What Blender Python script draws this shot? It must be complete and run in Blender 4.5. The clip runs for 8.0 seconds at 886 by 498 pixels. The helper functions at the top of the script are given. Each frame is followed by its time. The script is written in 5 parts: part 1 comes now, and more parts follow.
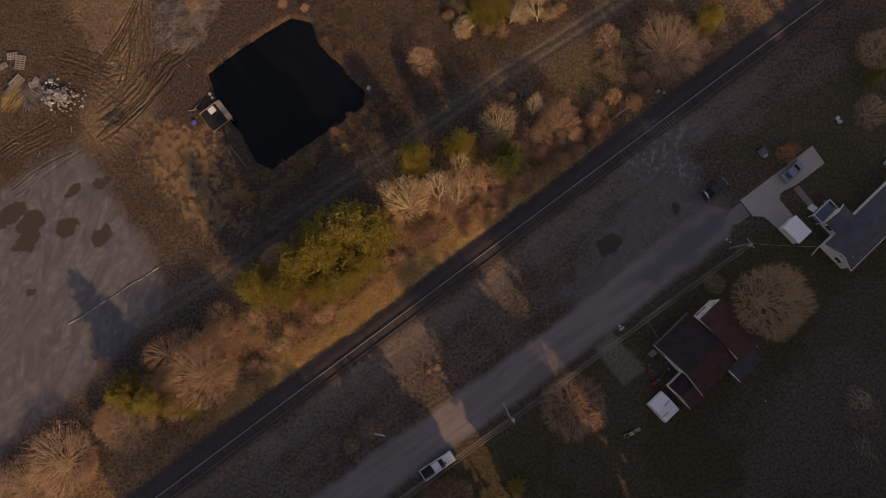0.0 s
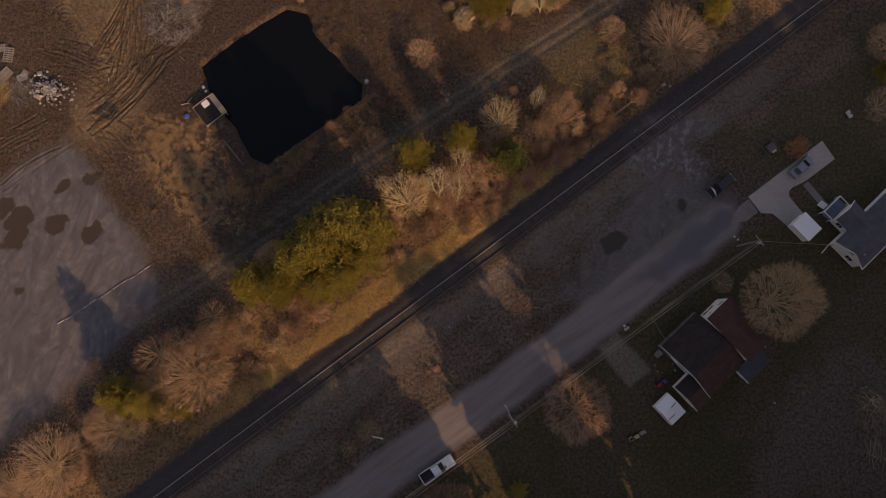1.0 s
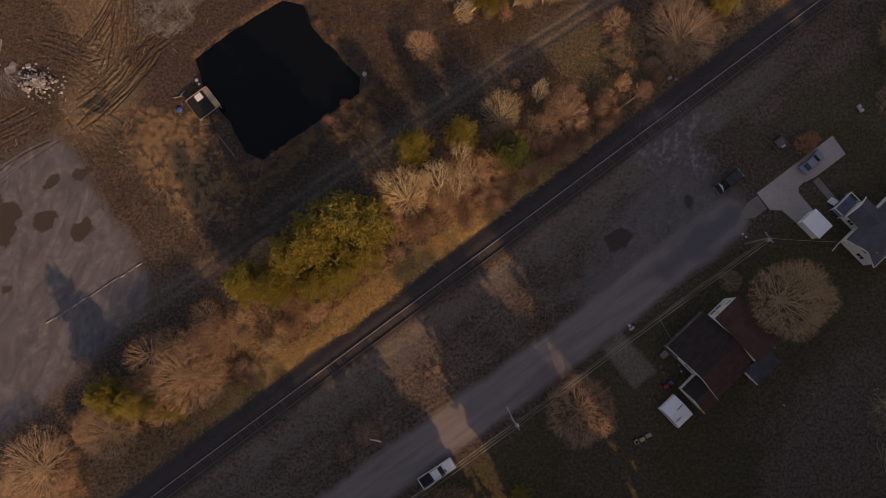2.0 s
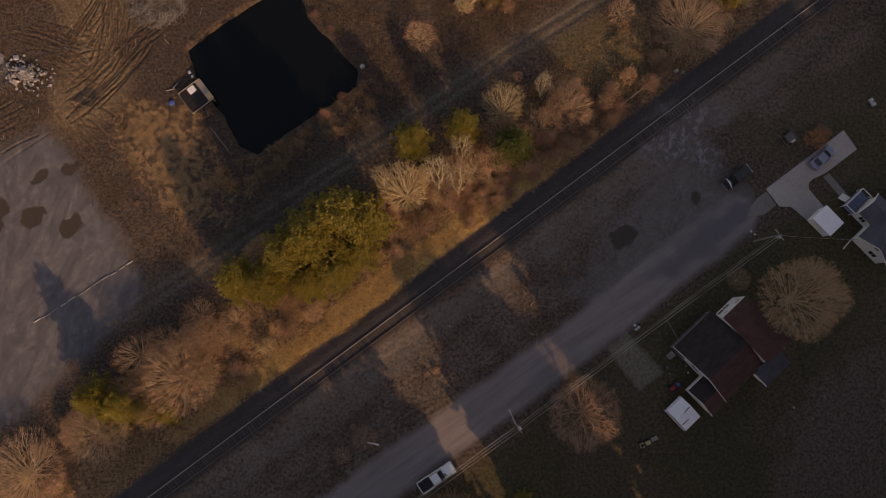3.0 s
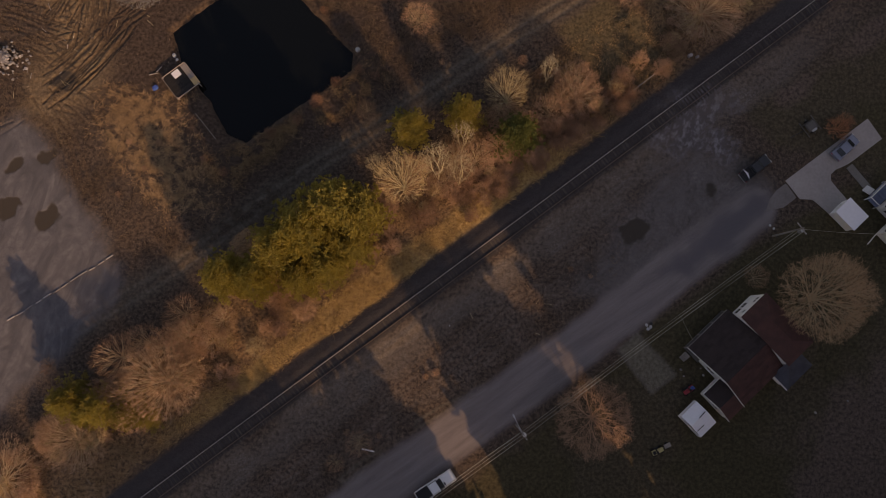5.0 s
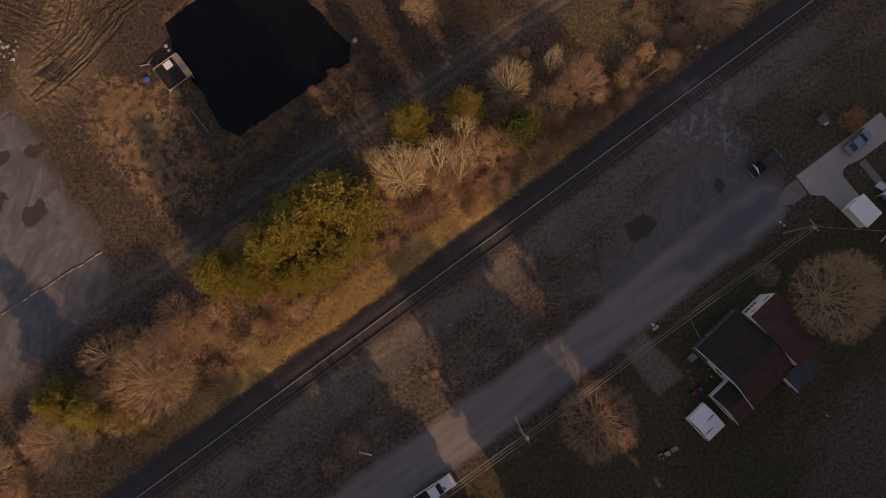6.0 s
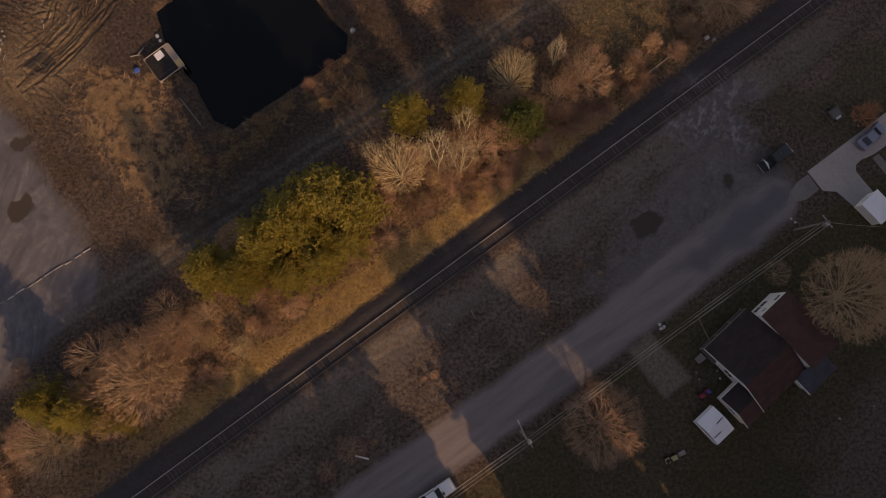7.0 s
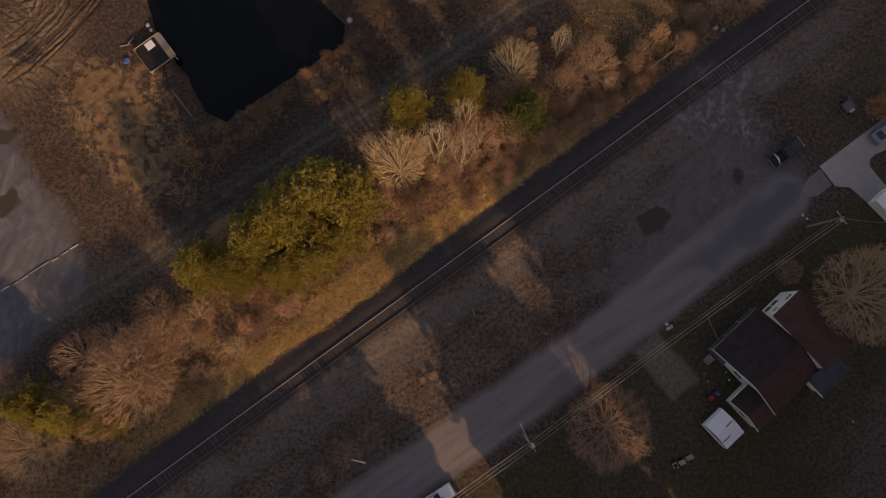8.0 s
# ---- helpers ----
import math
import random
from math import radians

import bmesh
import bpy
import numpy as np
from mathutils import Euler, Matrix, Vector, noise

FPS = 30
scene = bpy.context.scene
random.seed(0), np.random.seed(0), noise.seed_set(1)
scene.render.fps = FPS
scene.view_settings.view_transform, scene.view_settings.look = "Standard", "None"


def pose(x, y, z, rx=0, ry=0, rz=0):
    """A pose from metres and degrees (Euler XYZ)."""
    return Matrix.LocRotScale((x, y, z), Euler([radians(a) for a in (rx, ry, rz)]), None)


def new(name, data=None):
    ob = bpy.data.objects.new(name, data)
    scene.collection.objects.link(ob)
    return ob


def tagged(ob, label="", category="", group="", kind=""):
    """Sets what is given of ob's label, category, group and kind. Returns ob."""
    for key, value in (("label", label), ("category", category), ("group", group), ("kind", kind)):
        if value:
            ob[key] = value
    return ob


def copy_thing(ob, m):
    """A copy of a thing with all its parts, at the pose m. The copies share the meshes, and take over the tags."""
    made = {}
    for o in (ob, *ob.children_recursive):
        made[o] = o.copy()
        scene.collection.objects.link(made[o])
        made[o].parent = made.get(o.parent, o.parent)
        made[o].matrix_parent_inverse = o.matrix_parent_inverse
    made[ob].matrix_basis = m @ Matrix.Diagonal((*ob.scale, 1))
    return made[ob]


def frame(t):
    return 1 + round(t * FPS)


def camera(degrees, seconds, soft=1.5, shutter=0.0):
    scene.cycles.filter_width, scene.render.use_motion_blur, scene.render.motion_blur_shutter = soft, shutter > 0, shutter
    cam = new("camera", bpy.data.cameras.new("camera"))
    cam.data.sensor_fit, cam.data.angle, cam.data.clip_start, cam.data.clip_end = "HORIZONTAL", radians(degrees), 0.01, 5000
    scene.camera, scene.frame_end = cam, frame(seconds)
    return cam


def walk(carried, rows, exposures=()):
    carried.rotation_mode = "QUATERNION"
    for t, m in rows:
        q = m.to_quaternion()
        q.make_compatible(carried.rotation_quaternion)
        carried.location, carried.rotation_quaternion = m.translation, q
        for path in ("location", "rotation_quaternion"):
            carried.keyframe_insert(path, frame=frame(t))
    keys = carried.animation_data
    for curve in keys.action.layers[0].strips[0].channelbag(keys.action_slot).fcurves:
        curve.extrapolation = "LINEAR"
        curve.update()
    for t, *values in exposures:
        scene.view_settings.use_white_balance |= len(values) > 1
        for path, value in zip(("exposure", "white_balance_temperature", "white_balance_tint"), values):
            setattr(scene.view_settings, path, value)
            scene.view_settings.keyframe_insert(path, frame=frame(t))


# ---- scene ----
# The camera sinks straight down over the place, its picture's upper edge to the north.
cam = camera(63.4, 8.0, soft=0.5)
PATH = [
    (0, 0.406, 0.4, 122.269, 5.941, 0.192, -0.105),
    (1, 0.237, 0.338, 118.918, 5.944, 0.109, -0.085),
    (2, 0.092, 0.267, 115.572, 5.95, 0.032, -0.054),
    (3, -0.03, 0.186, 112.228, 5.959, -0.038, -0.011),
    (4, -0.129, 0.096, 108.889, 5.971, -0.103, 0.044),
    (5, -0.205, -0.004, 105.553, 5.986, -0.162, 0.111),
    (6, -0.257, -0.113, 102.221, 6.003, -0.214, 0.19),
    (7, -0.286, -0.232, 98.892, 6.024, -0.26, 0.281),
    (8, -0.291, -0.359, 95.568, 6.047, -0.3, 0.383),
]
walk(cam, [(t, pose(x, y, z, rx, ry, rz)) for t, x, y, z, rx, ry, rz in PATH], exposures=[(0, -0.10, 9300, 31), (8, -0.10, 9300, 31)])

# ---------------------------------------------------------------- light
SUN_FROM = Vector((0.52, -0.85, 0.0)).normalized()      # towards the sun, in plan
SUN_HIGH = 22.0                                         # degrees above the horizon
world = bpy.data.worlds.new("evening_sky")
scene.world = world
world.use_nodes = True
wn = world.node_tree.nodes
sky = wn.new("ShaderNodeTexSky")
sky.sky_type = "NISHITA"
sky.sun_disc = False
sky.sun_elevation = radians(SUN_HIGH)
sky.sun_rotation = math.atan2(SUN_FROM.x, SUN_FROM.y)
wn["Background"].inputs["Strength"].default_value = 0.145
world.node_tree.links.new(sky.outputs["Color"], wn["Background"].inputs["Color"])
sun = new("sun", bpy.data.lights.new("sun", "SUN"))
sun.data.energy = 3.4
sun.data.angle = radians(0.6)
sun.data.color = (1.0, 0.77, 0.49)
sun_way = SUN_FROM * math.cos(radians(SUN_HIGH)) + Vector((0, 0, math.sin(radians(SUN_HIGH))))
sun.matrix_world = Matrix.Translation((60, -100, 90)) @ sun_way.to_track_quat("Z", "Y").to_matrix().to_4x4()


# ---------------------------------------------------------------- materials
def material(name, colour, colour_2=None, scale=2.0, rough=0.85, metal=0.0, bump=0.0, bump_scale=None, vary=0.0, spec=0.3):
    """A surface of two colours mixed by broad and fine noise, with relief; vary: how far single pieces differ in brightness."""
    mat = bpy.data.materials.new(name)
    mat.use_nodes = True
    n, l = mat.node_tree.nodes, mat.node_tree.links
    b = n["Principled BSDF"]
    b.inputs["Roughness"].default_value, b.inputs["Metallic"].default_value = rough, metal
    b.inputs["Specular IOR Level"].default_value = spec
    place = n.new("ShaderNodeNewGeometry")
    broad, fine = n.new("ShaderNodeTexNoise"), n.new("ShaderNodeTexNoise")
    broad.inputs["Scale"].default_value, fine.inputs["Scale"].default_value = scale * 0.25, scale * 3.0
    broad.inputs["Detail"].default_value, fine.inputs["Detail"].default_value = 3.0, 4.0
    l.new(place.outputs["Position"], broad.inputs["Vector"])
    l.new(place.outputs["Position"], fine.inputs["Vector"])
    add = n.new("ShaderNodeMath")
    add.operation = "MULTIPLY_ADD"
    add.inputs[1].default_value = 0.6
    l.new(broad.outputs["Fac"], add.inputs[0])
    half = n.new("ShaderNodeMath")
    half.operation = "MULTIPLY"
    half.inputs[1].default_value = 0.4
    l.new(fine.outputs["Fac"], half.inputs[0])
    l.new(half.outputs[0], add.inputs[2])
    ramp = n.new("ShaderNodeMapRange")
    ramp.inputs["From Min"].default_value, ramp.inputs["From Max"].default_value = 0.35, 0.65
    l.new(add.outputs[0], ramp.inputs["Value"])
    mix = n.new("ShaderNodeMix")
    mix.data_type = "RGBA"
    mix.inputs["A"].default_value = (*colour, 1)
    mix.inputs["B"].default_value = (*(colour_2 or [c * 0.75 for c in colour]), 1)
    l.new(ramp.outputs["Result"], mix.inputs["Factor"])
    out = mix.outputs["Result"]
    if vary:
        info = n.new("ShaderNodeObjectInfo")
        hsv = n.new("ShaderNodeHueSaturation")
        val = n.new("ShaderNodeMapRange")
        val.inputs["To Min"].default_value, val.inputs["To Max"].default_value = 1 - vary, 1 + vary
        l.new(info.outputs["Random"], val.inputs["Value"])
        l.new(val.outputs["Result"], hsv.inputs["Value"])
        l.new(out, hsv.inputs["Color"])
        out = hsv.outputs["Color"]
    l.new(out, b.inputs["Base Color"])
    if bump:
        rel = n.new("ShaderNodeTexNoise")
        rel.inputs["Scale"].default_value = bump_scale or scale * 6
        rel.inputs["Detail"].default_value = 4.0
        l.new(place.outputs["Position"], rel.inputs["Vector"])
        bn = n.new("ShaderNodeBump")
        bn.inputs["Strength"].default_value, bn.inputs["Distance"].default_value = bump, 0.05
        l.new(rel.outputs["Fac"], bn.inputs["Height"])
        l.new(bn.outputs["Normal"], b.inputs["Normal"])
    return mat


M_BARK = material("grey_bark", (0.36, 0.27, 0.19), (0.25, 0.18, 0.12), 3, vary=0.2)
M_TWIG_TAN = material("tan_twigs", (0.46, 0.36, 0.21), (0.34, 0.255, 0.145), 1.5, vary=0.2)
M_TWIG_ROSY = material("rosy_tan_twigs", (0.50, 0.325, 0.20), (0.37, 0.235, 0.145), 1.5, vary=0.2)
M_TWIG_WARM = material("warm_brown_twigs", (0.40, 0.27, 0.185), (0.29, 0.19, 0.13), 1.5, vary=0.15)
M_TWIG_RED = material("russet_twigs", (0.40, 0.25, 0.17), (0.28, 0.17, 0.115), 1.5, vary=0.25)
M_TWIG_PALE = material("bleached_twigs", (0.50, 0.42, 0.28), (0.37, 0.30, 0.195), 1.5, vary=0.15)
M_TWIG_BANK = material("dark_red_twigs", (0.30, 0.165, 0.11), (0.20, 0.11, 0.075), 1.5, vary=0.2)
M_LIMB = material("tan_grey_bark", (0.43, 0.34, 0.225), (0.31, 0.24, 0.155), 1.5, vary=0.12)
M_LIMB_PALE = material("pale_bark", (0.52, 0.445, 0.29), (0.40, 0.335, 0.215), 1.5, vary=0.12)
M_NEEDLE = material("yellow_green_needles", (0.37, 0.30, 0.08), (0.22, 0.20, 0.06), 2.4, vary=0.1)
M_NEEDLE_DARK = material("dark_green_needles", (0.15, 0.165, 0.055), (0.075, 0.095, 0.035), 2.4, vary=0.1)
for leafy in (M_NEEDLE, M_NEEDLE_DARK):
    nt = leafy.node_tree
    glow_through, blend = nt.nodes.new("ShaderNodeBsdfTranslucent"), nt.nodes.new("ShaderNodeMixShader")
    blend.inputs["Fac"].default_value = 0.6
    nt.links.new(nt.nodes["Principled BSDF"].inputs["Base Color"].links[0].from_socket, glow_through.inputs["Color"])
    nt.links.new(nt.nodes["Principled BSDF"].outputs["BSDF"], blend.inputs[1])
    nt.links.new(glow_through.outputs["BSDF"], blend.inputs[2])
    nt.links.new(blend.outputs["Shader"], nt.nodes["Material Output"].inputs["Surface"])
M_STEEL = material("rusted_steel", (0.16, 0.10, 0.07), (0.10, 0.07, 0.05), 2, rough=0.6, metal=0.4)
M_RAILHEAD = material("worn_rail_steel", (0.60, 0.56, 0.51), (0.46, 0.43, 0.39), 2, rough=0.45, metal=0.3)
M_RAILDIM = material("dimmed_rail_steel", (0.20, 0.165, 0.14), (0.14, 0.115, 0.10), 2, rough=0.55, metal=0.3)
M_TIE = material("weathered_ties", (0.08, 0.068, 0.06), (0.05, 0.042, 0.038), 3, bump=0.3, vary=0.3)
M_WHITE = material("white_siding", (0.78, 0.77, 0.75), (0.68, 0.67, 0.65), 1.5, rough=0.6)
M_TRIM = material("white_trim", (0.75, 0.74, 0.71), (0.62, 0.6, 0.57), 2, rough=0.55)
# gable slopes turned from the sun are coloured darker than the sunward ones
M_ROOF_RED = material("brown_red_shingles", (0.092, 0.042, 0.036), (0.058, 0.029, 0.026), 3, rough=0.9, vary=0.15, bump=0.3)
M_ROOF_DARKER = material("dark_brown_shingles", (0.045, 0.032, 0.031), (0.030, 0.022, 0.022), 3, rough=0.9, vary=0.15, bump=0.3)
M_ROOF_GREY = material("slate_grey_shingles", (0.10, 0.098, 0.115), (0.07, 0.069, 0.084), 3, rough=0.9, vary=0.06, bump=0.3)
M_ROOF_PORCH = material("dark_slate_shingles", (0.075, 0.075, 0.09), (0.05, 0.05, 0.062), 3, rough=0.9, vary=0.15, bump=0.3)
M_GLASS = material("window_glass", (0.03, 0.035, 0.04), None, 1, rough=0.05, spec=0.6)
M_CONCRETE = material("pale_concrete", (0.37, 0.335, 0.315), (0.285, 0.255, 0.24), 0.8, rough=0.9, bump=0.15)
M_WATER = material("dark_water", (0.0035, 0.0048, 0.0055), (0.0042, 0.0055, 0.0062), 0.3, rough=0.1, spec=0.25)
M_WOOD = material("grey_weathered_wood", (0.29, 0.26, 0.24), (0.19, 0.17, 0.155), 2, bump=0.2, vary=0.15)
M_CAR_WHITE = material("white_car_paint", (0.75, 0.76, 0.78), (0.70, 0.71, 0.73), 1, rough=0.25, spec=0.5)
M_CAR_DARK = material("charcoal_car_paint", (0.03, 0.032, 0.036), (0.025, 0.027, 0.03), 1, rough=0.3, spec=0.5)
M_CAR_SILVER = material("grey_blue_car_paint", (0.22, 0.24, 0.30), (0.19, 0.21, 0.26), 1, rough=0.28, metal=0.3, spec=0.5)
M_TYRE = material("black_rubber", (0.02, 0.02, 0.02), None, 3, rough=0.9)
M_DARK = material("dark_plastic", (0.03, 0.03, 0.033), None, 2, rough=0.6)
M_METAL = material("galvanised_metal", (0.5, 0.5, 0.5), (0.4, 0.4, 0.41), 2, rough=0.4, metal=0.8)
M_RUBBLE = material("broken_concrete", (0.36, 0.34, 0.335), (0.20, 0.187, 0.185), 2, bump=0.3, vary=0.4)
M_PLANK = material("yellowed_plywood", (0.5, 0.38, 0.2), (0.38, 0.28, 0.15), 1.5, vary=0.15)
M_BLUE = material("blue_tarpaulin", (0.05, 0.12, 0.4), (0.04, 0.09, 0.3), 2, rough=0.5)
M_REDPAINT = material("red_machine_paint", (0.35, 0.04, 0.05), (0.25, 0.03, 0.04), 2, rough=0.4)
M_YELLOW = material("faded_yellow_paint", (0.5, 0.42, 0.2), (0.42, 0.35, 0.17), 2, rough=0.5)
M_CANVAS = material("white_canopy_cloth", (0.8, 0.8, 0.82), (0.72, 0.72, 0.75), 0.8, rough=0.7)


# ---------------------------------------------------------------- shapes
def part(name, bm, mat, parent=None, label=""):
    """Links a bmesh as one mesh object under parent."""
    me = bpy.data.meshes.new(name)
    bm.to_mesh(me)
    bm.free()
    me.materials.append(mat)
    ob = new(name, me)
    ob.parent = parent
    if label:
        ob["label"] = label
    return ob


def thing(name, m, label, category, group="", kind=""):
    ob = new(name)
    ob.empty_display_size = 0.3
    ob.matrix_basis = m
    return tagged(ob, label, category, group, kind)


def box(bm, x0, x1, y0, y1, z0, z1, bevel=0.0, m=None):
    r = bmesh.ops.create_cube(bm, size=1.0)
    vs = r["verts"]
    bmesh.ops.scale(bm, vec=(x1 - x0, y1 - y0, z1 - z0), verts=vs)
    bmesh.ops.translate(bm, vec=((x0 + x1) / 2, (y0 + y1) / 2, (z0 + z1) / 2), verts=vs)
    if bevel:
        es = list({e for v in vs for e in v.link_edges})
        r = bmesh.ops.bevel(bm, geom=es, offset=bevel, segments=2, profile=0.5, affect="EDGES")
        vs = list({v for f in r["faces"] for v in f.verts} | {v for v in vs if v.is_valid})
    if m is not None:
        bmesh.ops.transform(bm, matrix=m, verts=vs)
    return bm


def boxed(name, mat, parent, x0, x1, y0, y1, z0, z1, bevel=0.0, m=None, label=""):
    return part(name, box(bmesh.new(), x0, x1, y0, y1, z0, z1, bevel, m), mat, parent, label)


def prism(bm, outline, z0, z1):
    """An upright block over an outline in plan; z1 may be a number or one height per corner."""
    tops = z1 if hasattr(z1, "__len__") else [z1] * len(outline)
    low = [bm.verts.new((x, y, z0)) for x, y in outline]
    top = [bm.verts.new((x, y, z)) for (x, y), z in zip(outline, tops)]
    n = len(outline)
    bm.faces.new(low[::-1])
    bm.faces.new(top)
    for i in range(n):
        bm.faces.new((low[i], low[(i + 1) % n], top[(i + 1) % n], top[i]))
    bmesh.ops.recalc_face_normals(bm, faces=bm.faces)
    return bm


def tube(verts, faces, a, b, ra, rb, sides=3):
    """Adds a tapered rod from a to b to lists of vertices and faces."""
    d = (b - a)
    if d.length < 1e-6:
        return
    u = d.orthogonal().normalized()
    v = d.normalized().cross(u)
    k = len(verts)
    for p, r in ((a, ra), (b, rb)):
        for i in range(sides):
            t = 2 * math.pi * i / sides
            verts.append(p + (u * math.cos(t) + v * math.sin(t)) * r)
    for i in range(sides):
        j = (i + 1) % sides
        faces.append((k + i, k + j, k + sides + j, k + sides + i))


def mesh_part(name, verts, faces, mat, parent, label="", smooth=False):
    me = bpy.data.meshes.new(name)
    me.from_pydata([tuple(v) for v in verts], [], faces)
    me.materials.append(mat)
    if smooth:
        me.shade_smooth()
    ob = new(name, me)
    ob.parent = parent
    if label:
        ob["label"] = label
    return ob


def rod(name, mat, parent, a, b, ra, rb=None, sides=8, label=""):
    v, f = [], []
    tube(v, f, Vector(a), Vector(b), ra, ra if rb is None else rb, sides)
    f.append(tuple(range(sides))[::-1])
    f.append(tuple(range(sides, 2 * sides)))
    return mesh_part(name, v, f, mat, parent, label)


# ---------------------------------------------------------------- the lie of the land
TURN = radians(36.6)                       # the railway's bearing from east
ALONG, ACROSS = Vector((math.cos(TURN), math.sin(TURN))), Vector((-math.sin(TURN), math.cos(TURN)))
RAIL_0 = Vector((-46.4, -28.25))           # a point of the track's centre line


def by_rail(s, n):
    """A place s metres along the track and n metres north of it."""
    p = RAIL_0 + ALONG * s + ACROSS * n
    return p.x, p.y



def lattice(seed, size=256):
    return np.random.default_rng(seed).random((size, size))


def field(x, y, scale, seed, octaves=3):
    """Smooth noise in 0..1 over the plan."""
    total, gain, norm = np.zeros_like(x), 1.0, 0.0
    for o in range(octaves):
        g = lattice(seed + 17 * o)
        u, v = x * 2 ** o / scale + 71.3, y * 2 ** o / scale + 37.9
        i, j = np.floor(u).astype(int), np.floor(v).astype(int)
        fu, fv = u - i, v - j
        fu, fv = fu * fu * (3 - 2 * fu), fv * fv * (3 - 2 * fv)
        a, b = g[i % 256, j % 256], g[(i + 1) % 256, j % 256]
        c, d = g[i % 256, (j + 1) % 256], g[(i + 1) % 256, (j + 1) % 256]
        total += gain * ((a * (1 - fu) + b * fu) * (1 - fv) + (c * (1 - fu) + d * fu) * fv)
        norm += gain
        gain *= 0.55
    return total / norm


def off_line(x, y, pts):
    """Distance from a line of points."""
    best = np.full_like(x, 1e9)
    for (ax, ay), (bx, by) in zip(pts, pts[1:]):
        dx, dy = bx - ax, by - ay
        t = np.clip(((x - ax) * dx + (y - ay) * dy) / (dx * dx + dy * dy), 0, 1)
        best = np.minimum(best, np.hypot(x - ax - t * dx, y - ay - t * dy))
    return best


def off_area(x, y, pts):
    """Distance from an area's edge, below nought inside."""
    inside = np.zeros(x.shape, bool)
    for (ax, ay), (bx, by) in zip(pts, pts[1:] + pts[:1]):
        cross = (ay > y) != (by > y)
        inside ^= cross & (x < (bx - ax) * (y - ay) / (by - ay + 1e-12) + ax)
    d = off_line(x, y, pts + pts[:1])
    return np.where(inside, -d, d)


def soft(d, width):
    """1 where d is below nought, 0 above, over a width."""
    t = np.clip(0.5 - d / width, 0, 1)
    return t * t * (3 - 2 * t)


ROAD_LINE = [(-29.44, -37.75), (-21.14, -32.12), (-13.71, -26.97), (-6.21, -21.51), (1.93, -15.72), (15.71, -6.24), (28.85, 3.67), (39.23, 11.82), (46.41, 17.14)]
DIRT_LINE = [(-56.97, -2.87), (-47.59, 3.09), (-39.06, 8.35), (-29.54, 15.89), (-17.96, 24.40), (-8.18, 30.63), (1.69, 37.62), (11.66, 44.39), (21.73, 50.81), (30.38, 56.67), (40.13, 63.43)]
POND = [(-41.24, 44.41), (-34.19, 49.83), (-27.07, 54.45), (-23.76, 53.80), (-22.00, 49.75), (-17.86, 45.29), (-13.95, 40.97), (-14.14, 38.63), (-18.07, 35.72), (-24.91, 31.13), (-29.76, 27.35), (-32.55, 28.97), (-35.01, 33.40), (-37.36, 36.54), (-39.41, 39.30)]
YARD = [(-92.14, 19.37), (-76.74, 23.74), (-70.06, 27.39), (-63.34, 30.95), (-59.23, 27.12), (-53.44, 17.19), (-49.36, 12.28), (-47.51, 6.46), (-49.47, 1.67), (-55.89, -5.91), (-65.50, -14.78), (-75.94, -23.06), (-92.18, -33.47)]
MUD = [(-69.84, 62.08), (-49.61, 61.94), (-52.06, 51.50), (-48.08, 46.31), (-48.87, 40.17), (-52.61, 34.11), (-57.30, 28.11), (-63.34, 30.95), (-62.64, 37.20), (-59.02, 45.35)]
LAWN = [(-9.01, -30.62), (1.31, -23.38), (15.57, -14.20), (26.24, -4.40), (31.15, 0.32), (49.92, 13.51), (63.96, 22.46), (50.52, 26.49), (45.84, 31.51), (53.98, 37.51), (69.54, 50.70), (92.37, 63.07), (98.42, 16.37), (75.83, -30.50), (29.01, -39.30)]
APRON = [(19.28, 5.16), (24.76, 12.87), (29.80, 19.69), (37.82, 26.57), (42.10, 23.57), (46.68, 23.54), (50.19, 19.38), (41.66, 12.29), (29.32, 3.19)]
TAR = [(32.33, 7.50), (40.84, 16.20), (46.52, 19.79), (49.75, 18.20), (45.59, 13.93), (36.65, 7.19)]
PAD = [(25.49, -3.64), (28.52, -1.38), (33.96, -7.27), (30.45, -10.07)]
SHOULDER = [[(-3.56, -14.40), (0.43, -11.99), (4.62, -10.33)], [(-14.11, -22.12), (-11.67, -20.29), (-9.04, -18.64)]]
MOSS = [(17.6, 47.2), (25.7, 51.3), (32.4, 44.1), (35.5, 39.0), (27.3, 34.0), (22.5, 36.0), (20.4, 41.0)]
BARE = [[(43.5, 35.4), (50.3, 44.0), (59.6, 51.2), (68.8, 56.4), (71.5, 50.2), (64.9, 39.9), (51.8, 32.9)],
        [(56.0, -9.8), (64.3, -6.0), (77.7, -4.2), (75.9, -30.0), (48.0, -30.0), (51.2, -20.9)]]
ASH = [(34.1, 33.4), (41.1, 35.4), (44.9, 31.9), (42.2, 26.9), (34.9, 25.9), (32.0, 29.4)]
MUD_PATH = [(-31.36, 58.14), (-38.29, 53.48), (-45.16, 48.55), (-51.02, 44.78)]
